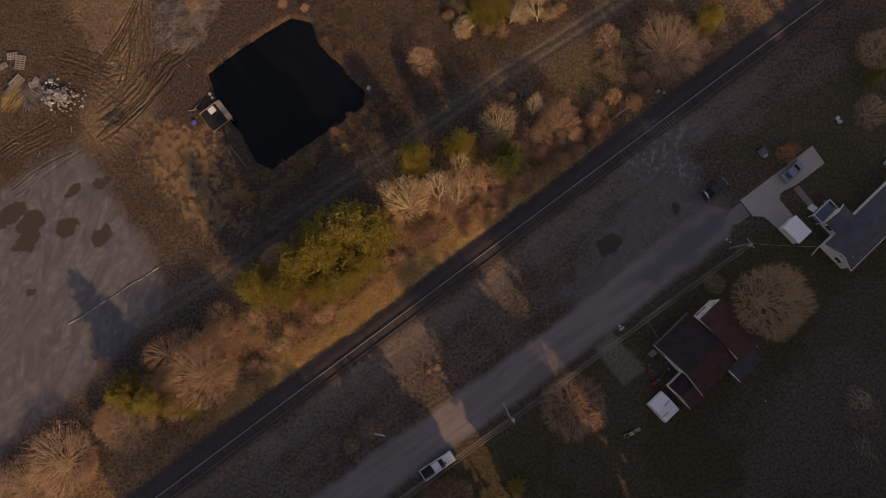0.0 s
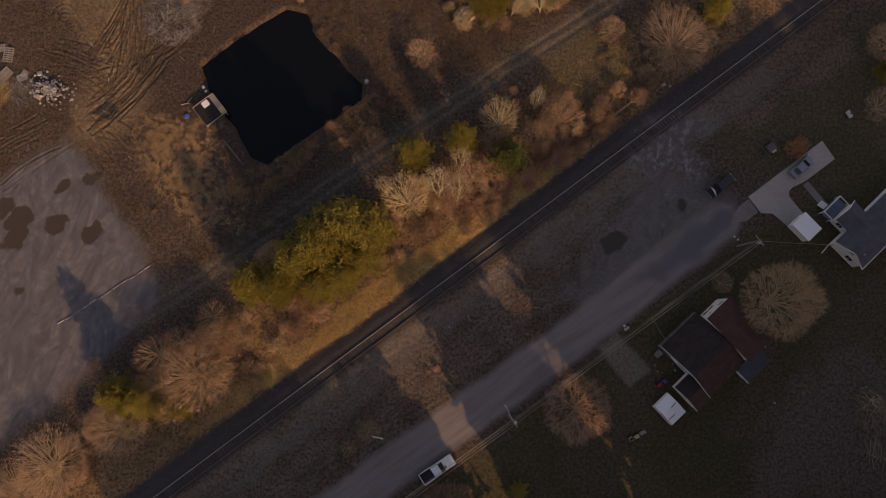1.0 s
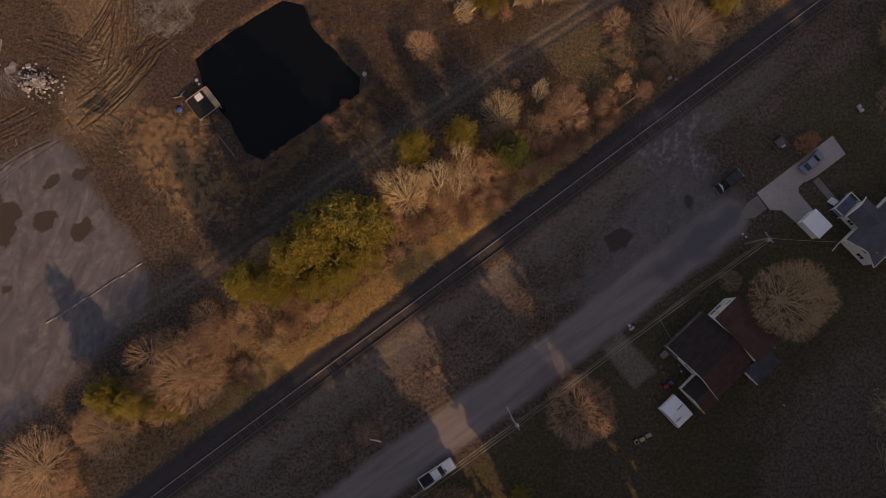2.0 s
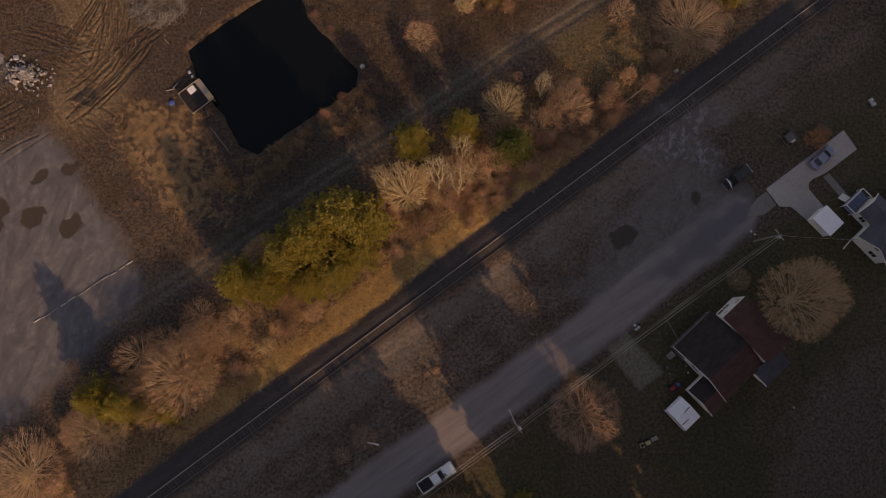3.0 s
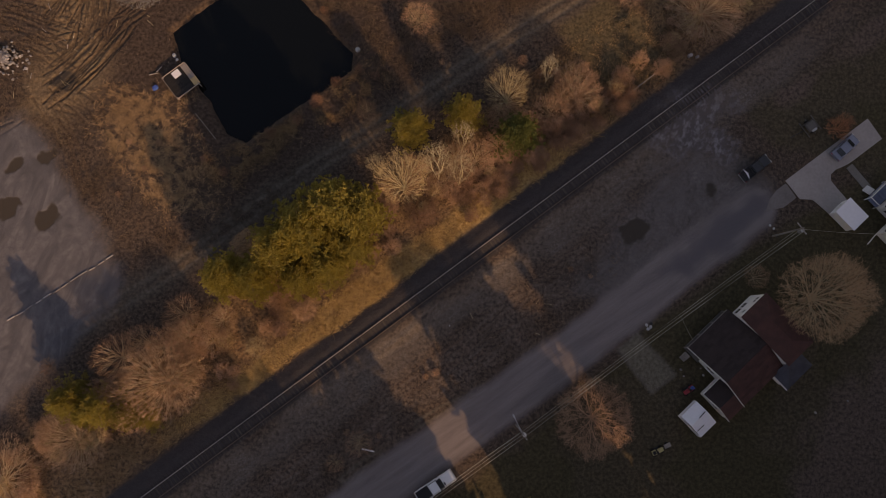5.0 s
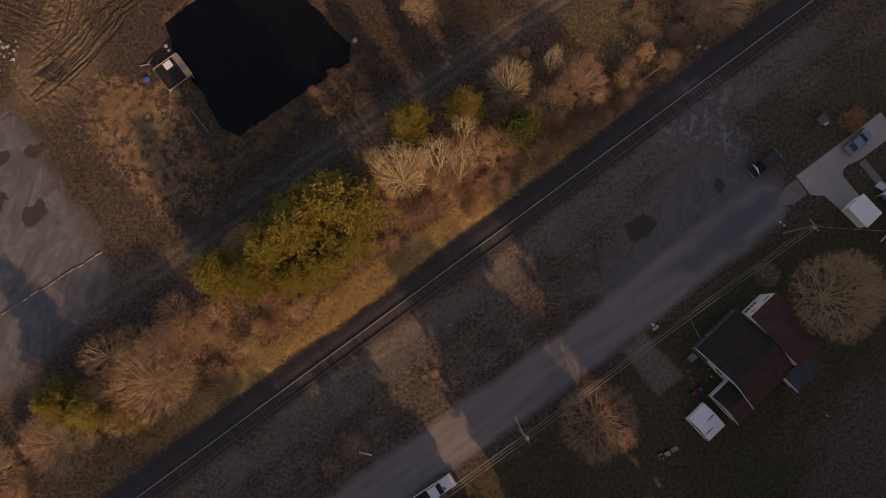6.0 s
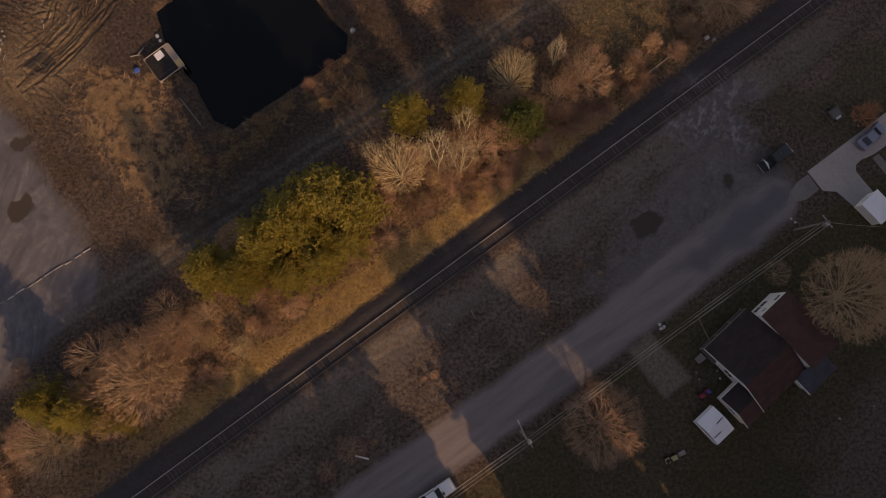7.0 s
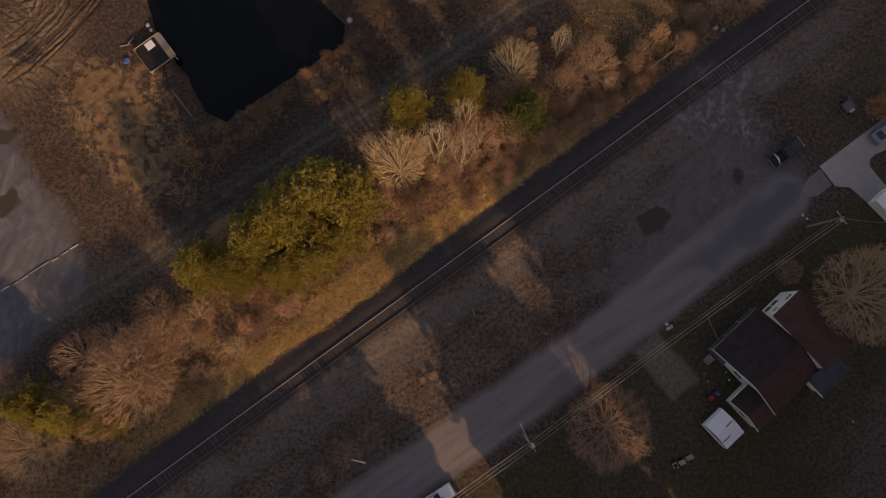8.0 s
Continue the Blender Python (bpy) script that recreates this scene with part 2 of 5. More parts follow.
PUDDLES = [((-74.72, 19.28), 2.6, 1.2), ((-70.73, 17.78), 2.6, 1.6), ((-71.55, 14.84), 2.2, 1.5), ((-64.84, 17.06), 1.7, 1.4), ((-58.92, 15.46), 2.0, 1.4), ((-63.81, 24.16), 1.6, 0.7),
           ((-59.13, 24.83), 1.4, 0.9), ((28.67, 14.02), 1.9, 1.6), ((40.11, 19.93), 0.8, 0.7), ((-70.11, 6.00), 0.6, 0.4), ((-73.22, 13.38), 0.8, 0.5), ((-68.36, 21.02), 0.5, 0.3), ((-57.16, 36.66), 1.5, 1.0)]


def wheel_lines():
    """Tracks of machines that turned on the soft ground west of the pond: bowed lines in bundles."""
    r = random.Random(9)
    lines = []
    # from, to, lines, half width at either end, depth
    bundles = [((-53.6, 57.5), (-57.8, 43.5), 17, 1.6, 5.2, 1.0), ((-54.5, 55.0), (-54.2, 42.0), 12, 1.8, 3.4, 1.0), ((-48.4, 47.2), (-60.3, 33.8), 16, 2.8, 3.2, 1.0), ((-50.5, 46.5), (-57.5, 37.2), 10, 2.6, 2.8, 0.9),
               ((-69.0, 48.2), (-54.8, 42.6), 9, 2.8, 2.4, 0.7), ((-68.2, 45.2), (-55.4, 37.9), 9, 2.4, 2.4, 0.7), ((-60.8, 43.6), (-51.4, 45.2), 7, 3.2, 2.6, 0.7), ((-61.5, 54.8), (-59.0, 44.0), 7, 3.0, 2.6, 0.6),
               ((-60.5, 34.0), (-52.6, 17.5), 13, 1.9, 1.7, 0.7), ((-57.5, 33.5), (-52.0, 28.5), 12, 2.6, 2.2, 0.6), ((-79.0, 27.0), (-67.5, 34.5), 8, 2.2, 1.4, 0.6), ((-74.0, 23.0), (-63.0, 31.0), 4, 1.2, 1.0, 0.4), ((-44.7, 49.9), (-52.5, 44.3), 8, 1.3, 1.3, 0.7)]
    for a, b, count, wide_0, wide_1, deep in bundles:
        a, b = Vector(a), Vector(b)
        side = Vector((-(b - a).y, (b - a).x)).normalized()
        for i in range(count):
            t0, t1 = r.uniform(-0.06, 0.3), r.uniform(0.7, 1.06)
            lane = (i + 0.5) / count * 2 - 1
            off0, off1, bow = lane * wide_0 + r.gauss(0, 0.2), lane * wide_1 + r.gauss(0, 0.35), 0.5 + r.gauss(0, 0.35)
            pts = []
            for j in range(7):
                q = j / 6
                p = a.lerp(b, t0 + (t1 - t0) * q) + side * (off0 * (1 - q) + off1 * q + bow * 4 * q * (1 - q))
                pts.append((p.x, p.y))
            lines.append((pts, deep * r.uniform(0.6, 1)))
    for c, rad in (((-65.3, 53.2), 1.5), ((-65.3, 53.2), 2.3), ((-65.3, 53.2), 0.8), ((-64.8, 50.4), 2.9)):
        lines.append(([(c[0] + rad * math.cos(t * 0.5), c[1] + rad * math.sin(t * 0.5)) for t in range(13)], 0.32))
    return lines


WHEEL_LINES = wheel_lines()


def land(x, y):
    """Height of the ground and the share of each kind of surface at places of the plan."""
    w1 = (field(x, y, 5.0, 3) - 0.5) * 4.0
    w2 = (field(x, y, 1.4, 9) - 0.5) * 2.0
    s = (x - RAIL_0.x) * ALONG.x + (y - RAIL_0.y) * ALONG.y
    n = (x - RAIL_0.x) * ACROSS.x + (y - RAIL_0.y) * ACROSS.y
    k = {}
    k["ballast"] = soft(np.abs(n - 1.25) - 2.5 + 0.2 * w2, 0.7)
    k["lane"] = soft(off_line(x, y, ROAD_LINE) - 3.3 + 0.25 * w1 + 0.2 * w2, 1.6)
    k["yard"] = soft(off_area(x, y, YARD) + 0.7 * w1 + 0.5 * w2, 3.5)
    track = off_line(x, y, DIRT_LINE)
    k["dirt"] = soft(track - 2.2 + 0.3 * w1, 2.0)
    shoulder = np.minimum(off_line(x, y, SHOULDER[0]), off_line(x, y, SHOULDER[1]))
    ruts = soft(np.abs(track - 0.85) - 0.35 + 0.15 * w2, 0.5)
    mud = soft(off_area(x, y, MUD) + 0.8 * w1 + 0.5 * w2, 4.0)
    k["mud"] = mud
    k["lawn"] = soft(off_area(x, y, LAWN) + 0.8 * w1 + 0.5 * w2, 3.0)
    k["grit"] = np.maximum(soft(off_area(x, y, APRON) + 0.9 * w1 + 0.6 * w2, 5.0), 0.9 * soft(np.abs(n + 4.2) - 2.6 + 0.9 * w1, 2.4) * soft(np.abs(s - 66) - 60, 30))
    k["grit"] = np.maximum(k["grit"], soft(off_area(x, y, PAD) + 0.15 * w1, 0.7))
    k["tar"] = soft(off_area(x, y, TAR) + 0.6 * w1 + 0.3 * w2, 2.5)
    k["yard"] = np.maximum(k["yard"], 0.46 * soft(off_area(x, y, APRON) + 0.9 * w1 + 0.6 * w2, 6.0))
    wet = np.zeros_like(x)
    for (px, py), a, b in PUDDLES:
        dx, dy = x - px, y - py
        u, v = dx * 0.75 + dy * 0.66, -dx * 0.66 + dy * 0.75
        wet = np.maximum(wet, soft((np.hypot(u / a, v / b) - 1) * b + 0.75 * w2 + 0.35 * w1, 0.35))
    k["wet"] = wet
    k["yard"] = np.maximum(k["yard"], 0.49 * soft(off_area(x, y, PAD) + 0.15 * w1, 0.7))
    k["lawn"] = k["lawn"] * (1 - soft(off_area(x, y, PAD) + 0.15 * w1, 0.7))
    k["thatch"] = soft(np.abs(n + 10.0) - 3.0 + 2.2 * w1 + 1.2 * w2, 3.5) * (1 - 0.75 * k["grit"]) * soft(s - 88 + 2 * w1, 10)
    k["moss"] = soft(off_area(x, y, MOSS) + 1.2 * w1 + 0.8 * w2, 4.0)
    k["bare"] = np.maximum(0.25 * soft(0.5 - field(x, y, 12.0, 53), 0.12), np.maximum(*[soft(off_area(x, y, a) + 2.5 * w1 + 1.2 * w2, 7.0) for a in BARE])) * k["lawn"]
    k["ash"] = soft(off_area(x, y, ASH) + 2.2 * w1 + 1.6 * w2, 4.0)
    k["pad"] = soft(off_area(x, y, PAD) + 0.2 * w1 + 0.1 * w2, 0.8)
    k["straw"] = soft(np.abs(n - 5.6) - 1.5 + 0.9 * w1, 1.5) * soft(np.abs(s - 52) - 34 + 2 * w1, 20)
    k["litter"] = soft(np.abs(n - 11.0) - 6.5 + 0.8 * w1, 3.0)
    knoll = np.hypot(x - 31.0, y - 45.9) + 0.8 * w2
    k["litter"] = np.maximum(k["litter"], 0.75 * soft(np.abs(knoll - 4.2) - 0.7, 1.4))
    pond = off_area(x, y, POND)
    # soil coloured darker round the pond and along the mud path
    k["damp"] = soft(pond - 10.0 + 1.2 * w1, 7.0) * (1 - k["dirt"])
    k["damp"] = np.maximum(k["damp"], soft(off_line(x, y, MUD_PATH) - 2.0 + 0.3 * w1, 1.5))
    # heights
    z = 0.25 * (field(x, y, 14.0, 21) - 0.5) + 0.10 * (field(x, y, 1.1, 23) - 0.5)
    flat = np.maximum.reduce([k["lane"], k["yard"] * 0.7, k["ballast"]])
    z = z * (1 - 0.8 * flat)
    z = z + 0.45 * soft(np.abs(n) - 2.9, 2.4)
    z = z + 0.7 * soft(knoll - 3.6, 3.0)
    z = z - 0.10 * ruts * k["dirt"]
    furrow = np.zeros_like(x)
    near = (x > -86) & (x < -40) & (y > 10) & (y < 64)
    if near.any():
        fx, fy, fv = x[near] + 0.12 * w2[near], y[near] + 0.12 * w1[near], furrow[near]
        for line, deep in WHEEL_LINES:
            lx, ly = [p[0] for p in line], [p[1] for p in line]
            on = np.nonzero((fx > min(lx) - 0.8) & (fx < max(lx) + 0.8) & (fy > min(ly) - 0.8) & (fy < max(ly) + 0.8))[0]
            if not len(on):
                continue
            d = off_line(fx[on], fy[on], line)
            cut = np.maximum(fv[on], deep * soft(np.abs(d) - 0.09, 0.2))
            fv[on] = np.where(cut > 0.05, cut, np.minimum(cut, -0.85 * deep * soft(np.abs(d - 0.34) - 0.07, 0.22)))
        furrow[near] = fv
    z = z - 0.24 * furrow
    k["furrow"] = np.clip(furrow, 0, 1)
    z = z - 1.6 * soft(pond - 0.2 + 0.3 * w2, 1.3)
    z = z - 0.05 * wet
    k["rut"] = np.maximum(ruts * k["dirt"], soft(np.abs(shoulder - 0.45) - 0.2 + 0.15 * w2, 0.4))
    k["s"], k["n"] = s, n
    return z, k


def height(x, y):
    return float(land(np.array([float(x)]), np.array([float(y)]))[0][0])


def ground_material():
    mat = bpy.data.materials.new("ground_cover")
    mat.use_nodes = True
    n, l = mat.node_tree.nodes, mat.node_tree.links
    b = n["Principled BSDF"]
    b.inputs["Roughness"].default_value = 0.95
    b.inputs["Specular IOR Level"].default_value = 0.15
    geo = n.new("ShaderNodeNewGeometry")

    def noise_of(scale, detail=4.0, stretch=None):
        t = n.new("ShaderNodeTexNoise")
        t.inputs["Scale"].default_value, t.inputs["Detail"].default_value, t.inputs["Roughness"].default_value = scale, detail, 0.64
        if stretch:
            mp = n.new("ShaderNodeMapping")
            mp.vector_type = "TEXTURE"
            mp.inputs["Rotation"].default_value = (0, 0, stretch[0])
            mp.inputs["Scale"].default_value = (stretch[1], stretch[2], 1)
            l.new(geo.outputs["Position"], mp.inputs["Vector"])
            l.new(mp.outputs["Vector"], t.inputs["Vector"])
        else:
            l.new(geo.outputs["Position"], t.inputs["Vector"])
        return t.outputs["Fac"]

    def spread(value, lo, hi):
        r = n.new("ShaderNodeMapRange")
        r.inputs["From Min"].default_value, r.inputs["From Max"].default_value = lo, hi
        l.new(value, r.inputs["Value"])
        return r.outputs["Result"]

    def mixed(fac, a, c):
        m = n.new("ShaderNodeMix")
        m.data_type = "RGBA"
        for slot, v in (("A", a), ("B", c)):
            if isinstance(v, tuple):
                m.inputs[slot].default_value = (*v, 1)
            else:
                l.new(v, m.inputs[slot])
        if isinstance(fac, float):
            m.inputs["Factor"].default_value = fac
        else:
            l.new(fac, m.inputs["Factor"])
        return m.outputs["Result"]

    def share(name):
        a = n.new("ShaderNodeAttribute")
        a.attribute_name = name
        return a.outputs["Fac"]

    broad, mid, fine = spread(noise_of(0.12), 0.35, 0.65), spread(noise_of(0.7, 6), 0.35, 0.65), spread(noise_of(5.0, 6), 0.3, 0.7)
    speck = spread(noise_of(9.0, 4), 0.45, 0.62)
    tuft_n = spread(noise_of(2.0, 7), 0.37, 0.63)
    col = mixed(tuft_n, (0.034, 0.026, 0.022), (0.115, 0.084, 0.066))
    col = mixed(broad, col, mixed(tuft_n, (0.036, 0.027, 0.023), (0.125, 0.086, 0.062)))
    col = mixed(share("litter"), col, mixed(tuft_n, (0.070, 0.044, 0.028), (0.275, 0.172, 0.096)))
    streak = spread(noise_of(1.0, 6, (TURN, 5.0, 0.5)), 0.4, 0.65)
    grit = mixed(streak, mixed(speck, (0.080, 0.070, 0.064), (0.235, 0.21, 0.192)), mixed(tuft_n, (0.07, 0.055, 0.046), (0.165, 0.134, 0.112)))
    drift = spread(noise_of(0.16, 5), 0.40, 0.60)
    grit = mixed(drift, grit, mixed(tuft_n, (0.062, 0.050, 0.043), (0.150, 0.124, 0.106)))
    col = mixed(share("grit"), col, grit)
    col = mixed(share("thatch"), col, mixed(tuft_n, mixed(streak, (0.058, 0.044, 0.037), (0.042, 0.031, 0.026)), mixed(streak, (0.165, 0.130, 0.108), mixed(broad, (0.125, 0.094, 0.077), (0.165, 0.105, 0.076)))))
    col = mixed(share("moss"), col, mixed(tuft_n, (0.058, 0.047, 0.027), (0.14, 0.108, 0.062)))
    col = mixed(share("straw"), col, mixed(tuft_n, (0.20, 0.125, 0.05), (0.45, 0.31, 0.14)))
    col = mixed(share("mud"), col, mixed(mid, mixed(tuft_n, (0.085, 0.060, 0.040), (0.185, 0.130, 0.083)), mixed(tuft_n, (0.125, 0.088, 0.055), (0.26, 0.185, 0.112))))
    fleck = spread(noise_of(5.5, 9), 0.56, 0.66)
    part_fleck = n.new("ShaderNodeMath")
    part_fleck.operation = "MULTIPLY"
    part_fleck.inputs[1].default_value = 0.55
    l.new(fleck, part_fleck.inputs[0])
    col = mixed(part_fleck.outputs[0], col, (0.25, 0.195, 0.145))
    # the darker brown of the soil near the pond
    col = mixed(share("damp"), col, mixed(tuft_n, (0.036, 0.026, 0.021), (0.098, 0.069, 0.053)))
    col = mixed(share("furrow"), col, mixed(tuft_n, (0.075, 0.050, 0.034), (0.115, 0.080, 0.055)))
    turf = mixed(tuft_n, (0.042, 0.036, 0.021), (0.088, 0.072, 0.040))
    bare = mixed(tuft_n, (0.064, 0.047, 0.039), (0.155, 0.113, 0.091))
    col = mixed(share("lawn"), col, mixed(share("bare"), turf, bare))
    col = mixed(share("dirt"), col, mixed(tuft_n, (0.056, 0.045, 0.037), (0.118, 0.095, 0.076)))
    col = mixed(share("rut"), col, mixed(tuft_n, (0.082, 0.070, 0.056), (0.150, 0.126, 0.102)))
    turned = n.new("ShaderNodeTexNoise")
    turned.inputs["Scale"].default_value, turned.inputs["Detail"].default_value, turned.inputs["Distortion"].default_value = 0.33, 6.0, 3.4
    squeeze = n.new("ShaderNodeMapping")
    squeeze.vector_type = "TEXTURE"
    squeeze.inputs["Rotation"].default_value = (0, 0, radians(72))
    squeeze.inputs["Scale"].default_value = (3.2, 1.5, 1)
    l.new(geo.outputs["Position"], squeeze.inputs["Vector"])
    l.new(squeeze.outputs["Vector"], turned.inputs["Vector"])
    swirl = spread(turned.outputs["Fac"], 0.38, 0.62)
    yard = mixed(mid, mixed(speck, (0.090, 0.087, 0.096), (0.140, 0.134, 0.144)), mixed(swirl, (0.088, 0.084, 0.090), (0.172, 0.162, 0.168)))
    col = mixed(share("yard"), col, yard)
    lane = mixed(spread(noise_of(0.6, 6, (radians(35), 7.0, 0.7)), 0.35, 0.65), mixed(speck, (0.20, 0.172, 0.168), (0.285, 0.25, 0.243)), mixed(fine, (0.128, 0.11, 0.109), (0.205, 0.178, 0.175)))
    col = mixed(share("lane"), col, lane)
    col = mixed(share("ballast"), col, mixed(speck, (0.034, 0.031, 0.032), (0.10, 0.09, 0.09)))
    col = mixed(share("tar"), col, mixed(fine, (0.10, 0.092, 0.10), (0.145, 0.132, 0.14)))
    scuff = spread(noise_of(1.0, 7, (radians(62), 1.3, 0.9)), 0.47, 0.6)
    col = mixed(share("ash"), col, mixed(scuff, (0.10, 0.09, 0.09), (0.195, 0.182, 0.196)))
    col = mixed(share("pad"), col, mixed(tuft_n, (0.105, 0.094, 0.070), (0.18, 0.158, 0.122)))
    col = mixed(share("wet"), col, (0.06, 0.05, 0.042))
    l.new(col, b.inputs["Base Color"])
    bn = n.new("ShaderNodeBump")
    bn.inputs["Strength"].default_value, bn.inputs["Distance"].default_value = 0.8, 0.14
    rough_h = mixed(share("lane"), mixed(share("yard"), noise_of(2.2, 6), (0.5, 0.5, 0.5)), (0.5, 0.5, 0.5))
    l.new(rough_h, bn.inputs["Height"])
    l.new(bn.outputs["Normal"], b.inputs["Normal"])
    return mat


def build_ground():
    step = 0.36
    gx = np.concatenate([np.arange(-96, -82, step), np.arange(-82, -46, 0.15), np.arange(-46, 96.01, step)])
    gy = np.concatenate([np.arange(-46, 14, step), np.arange(14, 62, 0.16), np.arange(62, 78.01, step)])
    # the sheet runs on to the horizon in ever wider strips
    far = np.cumsum(np.array([4, 8, 20, 60, 150, 400, 1200.0]))
    gx = np.concatenate([gx[0] - far[::-1], gx, gx[-1] + far])
    gy = np.concatenate([gy[0] - far[::-1], gy, gy[-1] + far])
    x, y = np.meshgrid(gx, gy, indexing="ij")
    z, k = land(x.ravel(), y.ravel())
    nx, ny = x.shape
    co = np.stack([x.ravel(), y.ravel(), z], 1)
    idx = np.arange(nx * ny).reshape(nx, ny)
    quads = np.stack([idx[:-1, :-1], idx[1:, :-1], idx[1:, 1:], idx[:-1, 1:]], -1).reshape(-1, 4)
    mean = {a: v[quads].mean(1) for a, v in k.items() if a not in ("s", "n")}
    zone = np.zeros(len(quads), int)
    order = ["ground", "lawn", "dirt", "yard", "ballast", "lane"]
    for i, a in enumerate(order[1:], 1):
        zone[mean[a] > 0.5] = i
    names = {"ground": ("ground", "brown winter ground of soil, dead grass and leaf litter", "ground"),
             "lawn": ("lawn", "dark short grass lawn round the houses", "lawn"),
             "dirt": ("dirt_track", "rutted two-wheel dirt track beside the brush", "dirt track"),
             "yard": ("gravel_yard", "pale packed gravel yard with dark damp stains", "gravel yard"),
             "ballast": ("track_bed", "dark crushed stone bed under the railway", "track bed"),
             "lane": ("road", "grey worn gravel and asphalt lane", "road")}
    mat = ground_material()
    for i, a in enumerate(order):
        q = quads[zone == i]
        used, inv = np.unique(q, return_inverse=True)
        me = bpy.data.meshes.new(names[a][0])
        me.vertices.add(len(used))
        me.vertices.foreach_set("co", co[used].astype(np.float32).ravel())
        me.loops.add(q.size)
        me.loops.foreach_set("vertex_index", inv.ravel().astype(np.int32))
        me.polygons.add(len(q))
        me.polygons.foreach_set("loop_start", np.arange(0, q.size, 4, dtype=np.int32))
        me.update(calc_edges=True)
        me.shade_smooth()
        for kind_name in ("litter", "grit", "mud", "lawn", "dirt", "rut", "yard", "lane", "ballast", "wet", "furrow", "straw", "damp", "tar", "thatch", "moss", "pad", "bare", "ash"):
            at = me.attributes.new(kind_name, "FLOAT", "POINT")
            at.data.foreach_set("value", k[kind_name][used].astype(np.float32))
        me.materials.append(mat)
        ob = new(names[a][0], me)
        tagged(ob, names[a][1], names[a][2], kind="structure")


build_ground()

# still water of the pond
bm = bmesh.new()
prism(bm, [(x + (x + 27) * 0.08, y + (y - 41) * 0.08) for x, y in POND], -1.7, -0.75)
tagged(part("water", bm, M_WATER), "still black water of a square pond", "pond", kind="structure")


# ---------------------------------------------------------------- railway
def railway():
    track = thing("railway_track", pose(*by_rail(0, 0), 0.36, 0, 0, 36.6), "single railway track of two worn rails on dark ties", "railway track")
    for side in (-0.755, 0.755):
        bm = bmesh.new()
        box(bm, -60, 200, side - 0.07, side + 0.07, 0.15, 0.175)
        box(bm, -60, 200, side - 0.012, side + 0.012, 0.175, 0.27)
        rail = part("rail", bm, M_STEEL, track, "rusty steel rail with a bright worn top")
        # south head coloured as a darker copy of the steel, for its dimmer light
        boxed("rail_head", M_RAILHEAD if side > 0 else M_RAILDIM, rail, -60, 200, side - 0.036, side + 0.036, 0.27, 0.315, 0.008)
    bm = bmesh.new()
    box(bm, -0.115, 0.115, -1.3, 1.3, -0.05, 0.15, 0.015)
    me = bpy.data.meshes.new("tie")
    bm.to_mesh(me)
    bm.free()
    me.materials.append(M_TIE)
    r = random.Random(5)
    for i in range(290):
        ob = new("tie", me)
        ob.parent = track
        ob.matrix_basis = pose(-12 + i * 0.56 + r.uniform(-0.04, 0.04), r.uniform(-0.06, 0.06), r.uniform(-0.015, 0.01), 0, 0, r.uniform(-1.5, 1.5))
    return track


railway()


# ---------------------------------------------------------------- trees
def split(r, tips, idx, at, ways):
    """Parts a group of tips into as many bundles by the way in which they lie from a fork."""
    d = tips[idx] - np.array(at)
    d = d / (np.linalg.norm(d, axis=1, keepdims=True) + 1e-9)
    seeds = [r.randrange(len(idx))]
    while len(seeds) < ways:
        near = np.max(d @ d[seeds].T, axis=1) + np.array([r.uniform(0, 0.05) for _ in idx])
        seeds.append(int(np.argmin(near)))
    own = np.argmax(d @ d[seeds].T, axis=1)
    return [idx[own == k] for k in range(ways) if (own == k).any()]


def forks(r, limb, twig, tips, idx, at, stout, sprigs, ways=2):
    """Branches from a fork towards a group of tips, parting again and again until each tip has its own."""
    for own in split(r, tips, idx, at, min(ways, len(idx))):
        n = len(own)
        mid = Vector(tips[own].mean(0))
        run = mid - at
        wide = stout * n ** 0.38
        if n == 1:
            bend = at + run * 0.55 + Vector((r.gauss(0, 1), r.gauss(0, 1), r.gauss(0, 1))) * 0.07 * run.length
            o = run.orthogonal().normalized() * wide
            k = len(twig[0])
            twig[0].extend((at - o, at + o, bend - o * 0.8, bend + o * 0.8, mid))
            twig[1].extend(((k, k + 1, k + 3, k + 2), (k + 2, k + 3, k + 4)))
            for _ in range(sprigs):               # the finest shoots, slivers
                e = at.lerp(mid, r.uniform(0.25, 1.0))
                w = (run.normalized() * 0.55 + Vector((r.uniform(-1, 1), r.uniform(-1, 1), r.uniform(-0.5, 0.8)))).normalized() * r.uniform(0.3, 0.8)
                o = w.orthogonal().normalized() * 0.014
                k = len(twig[0])
                twig[0].extend((e - o, e + o, e + w))
                twig[1].append((k, k + 1, k + 2))
            continue
        step = at + run * (r.uniform(0.26, 0.42) if n > 6 else r.uniform(0.35, 0.6)) + Vector((r.gauss(0, 1), r.gauss(0, 1), r.gauss(0, 0.6))) * 0.035 * run.length
        tube(*(limb if n > 2 else twig), at, step, wide * 1.08, wide * 0.92, 5 if n > 30 else 3)
        forks(r, limb, twig, tips, own, step, stout, sprigs, 3 if r.random() < 0.3 else 2)


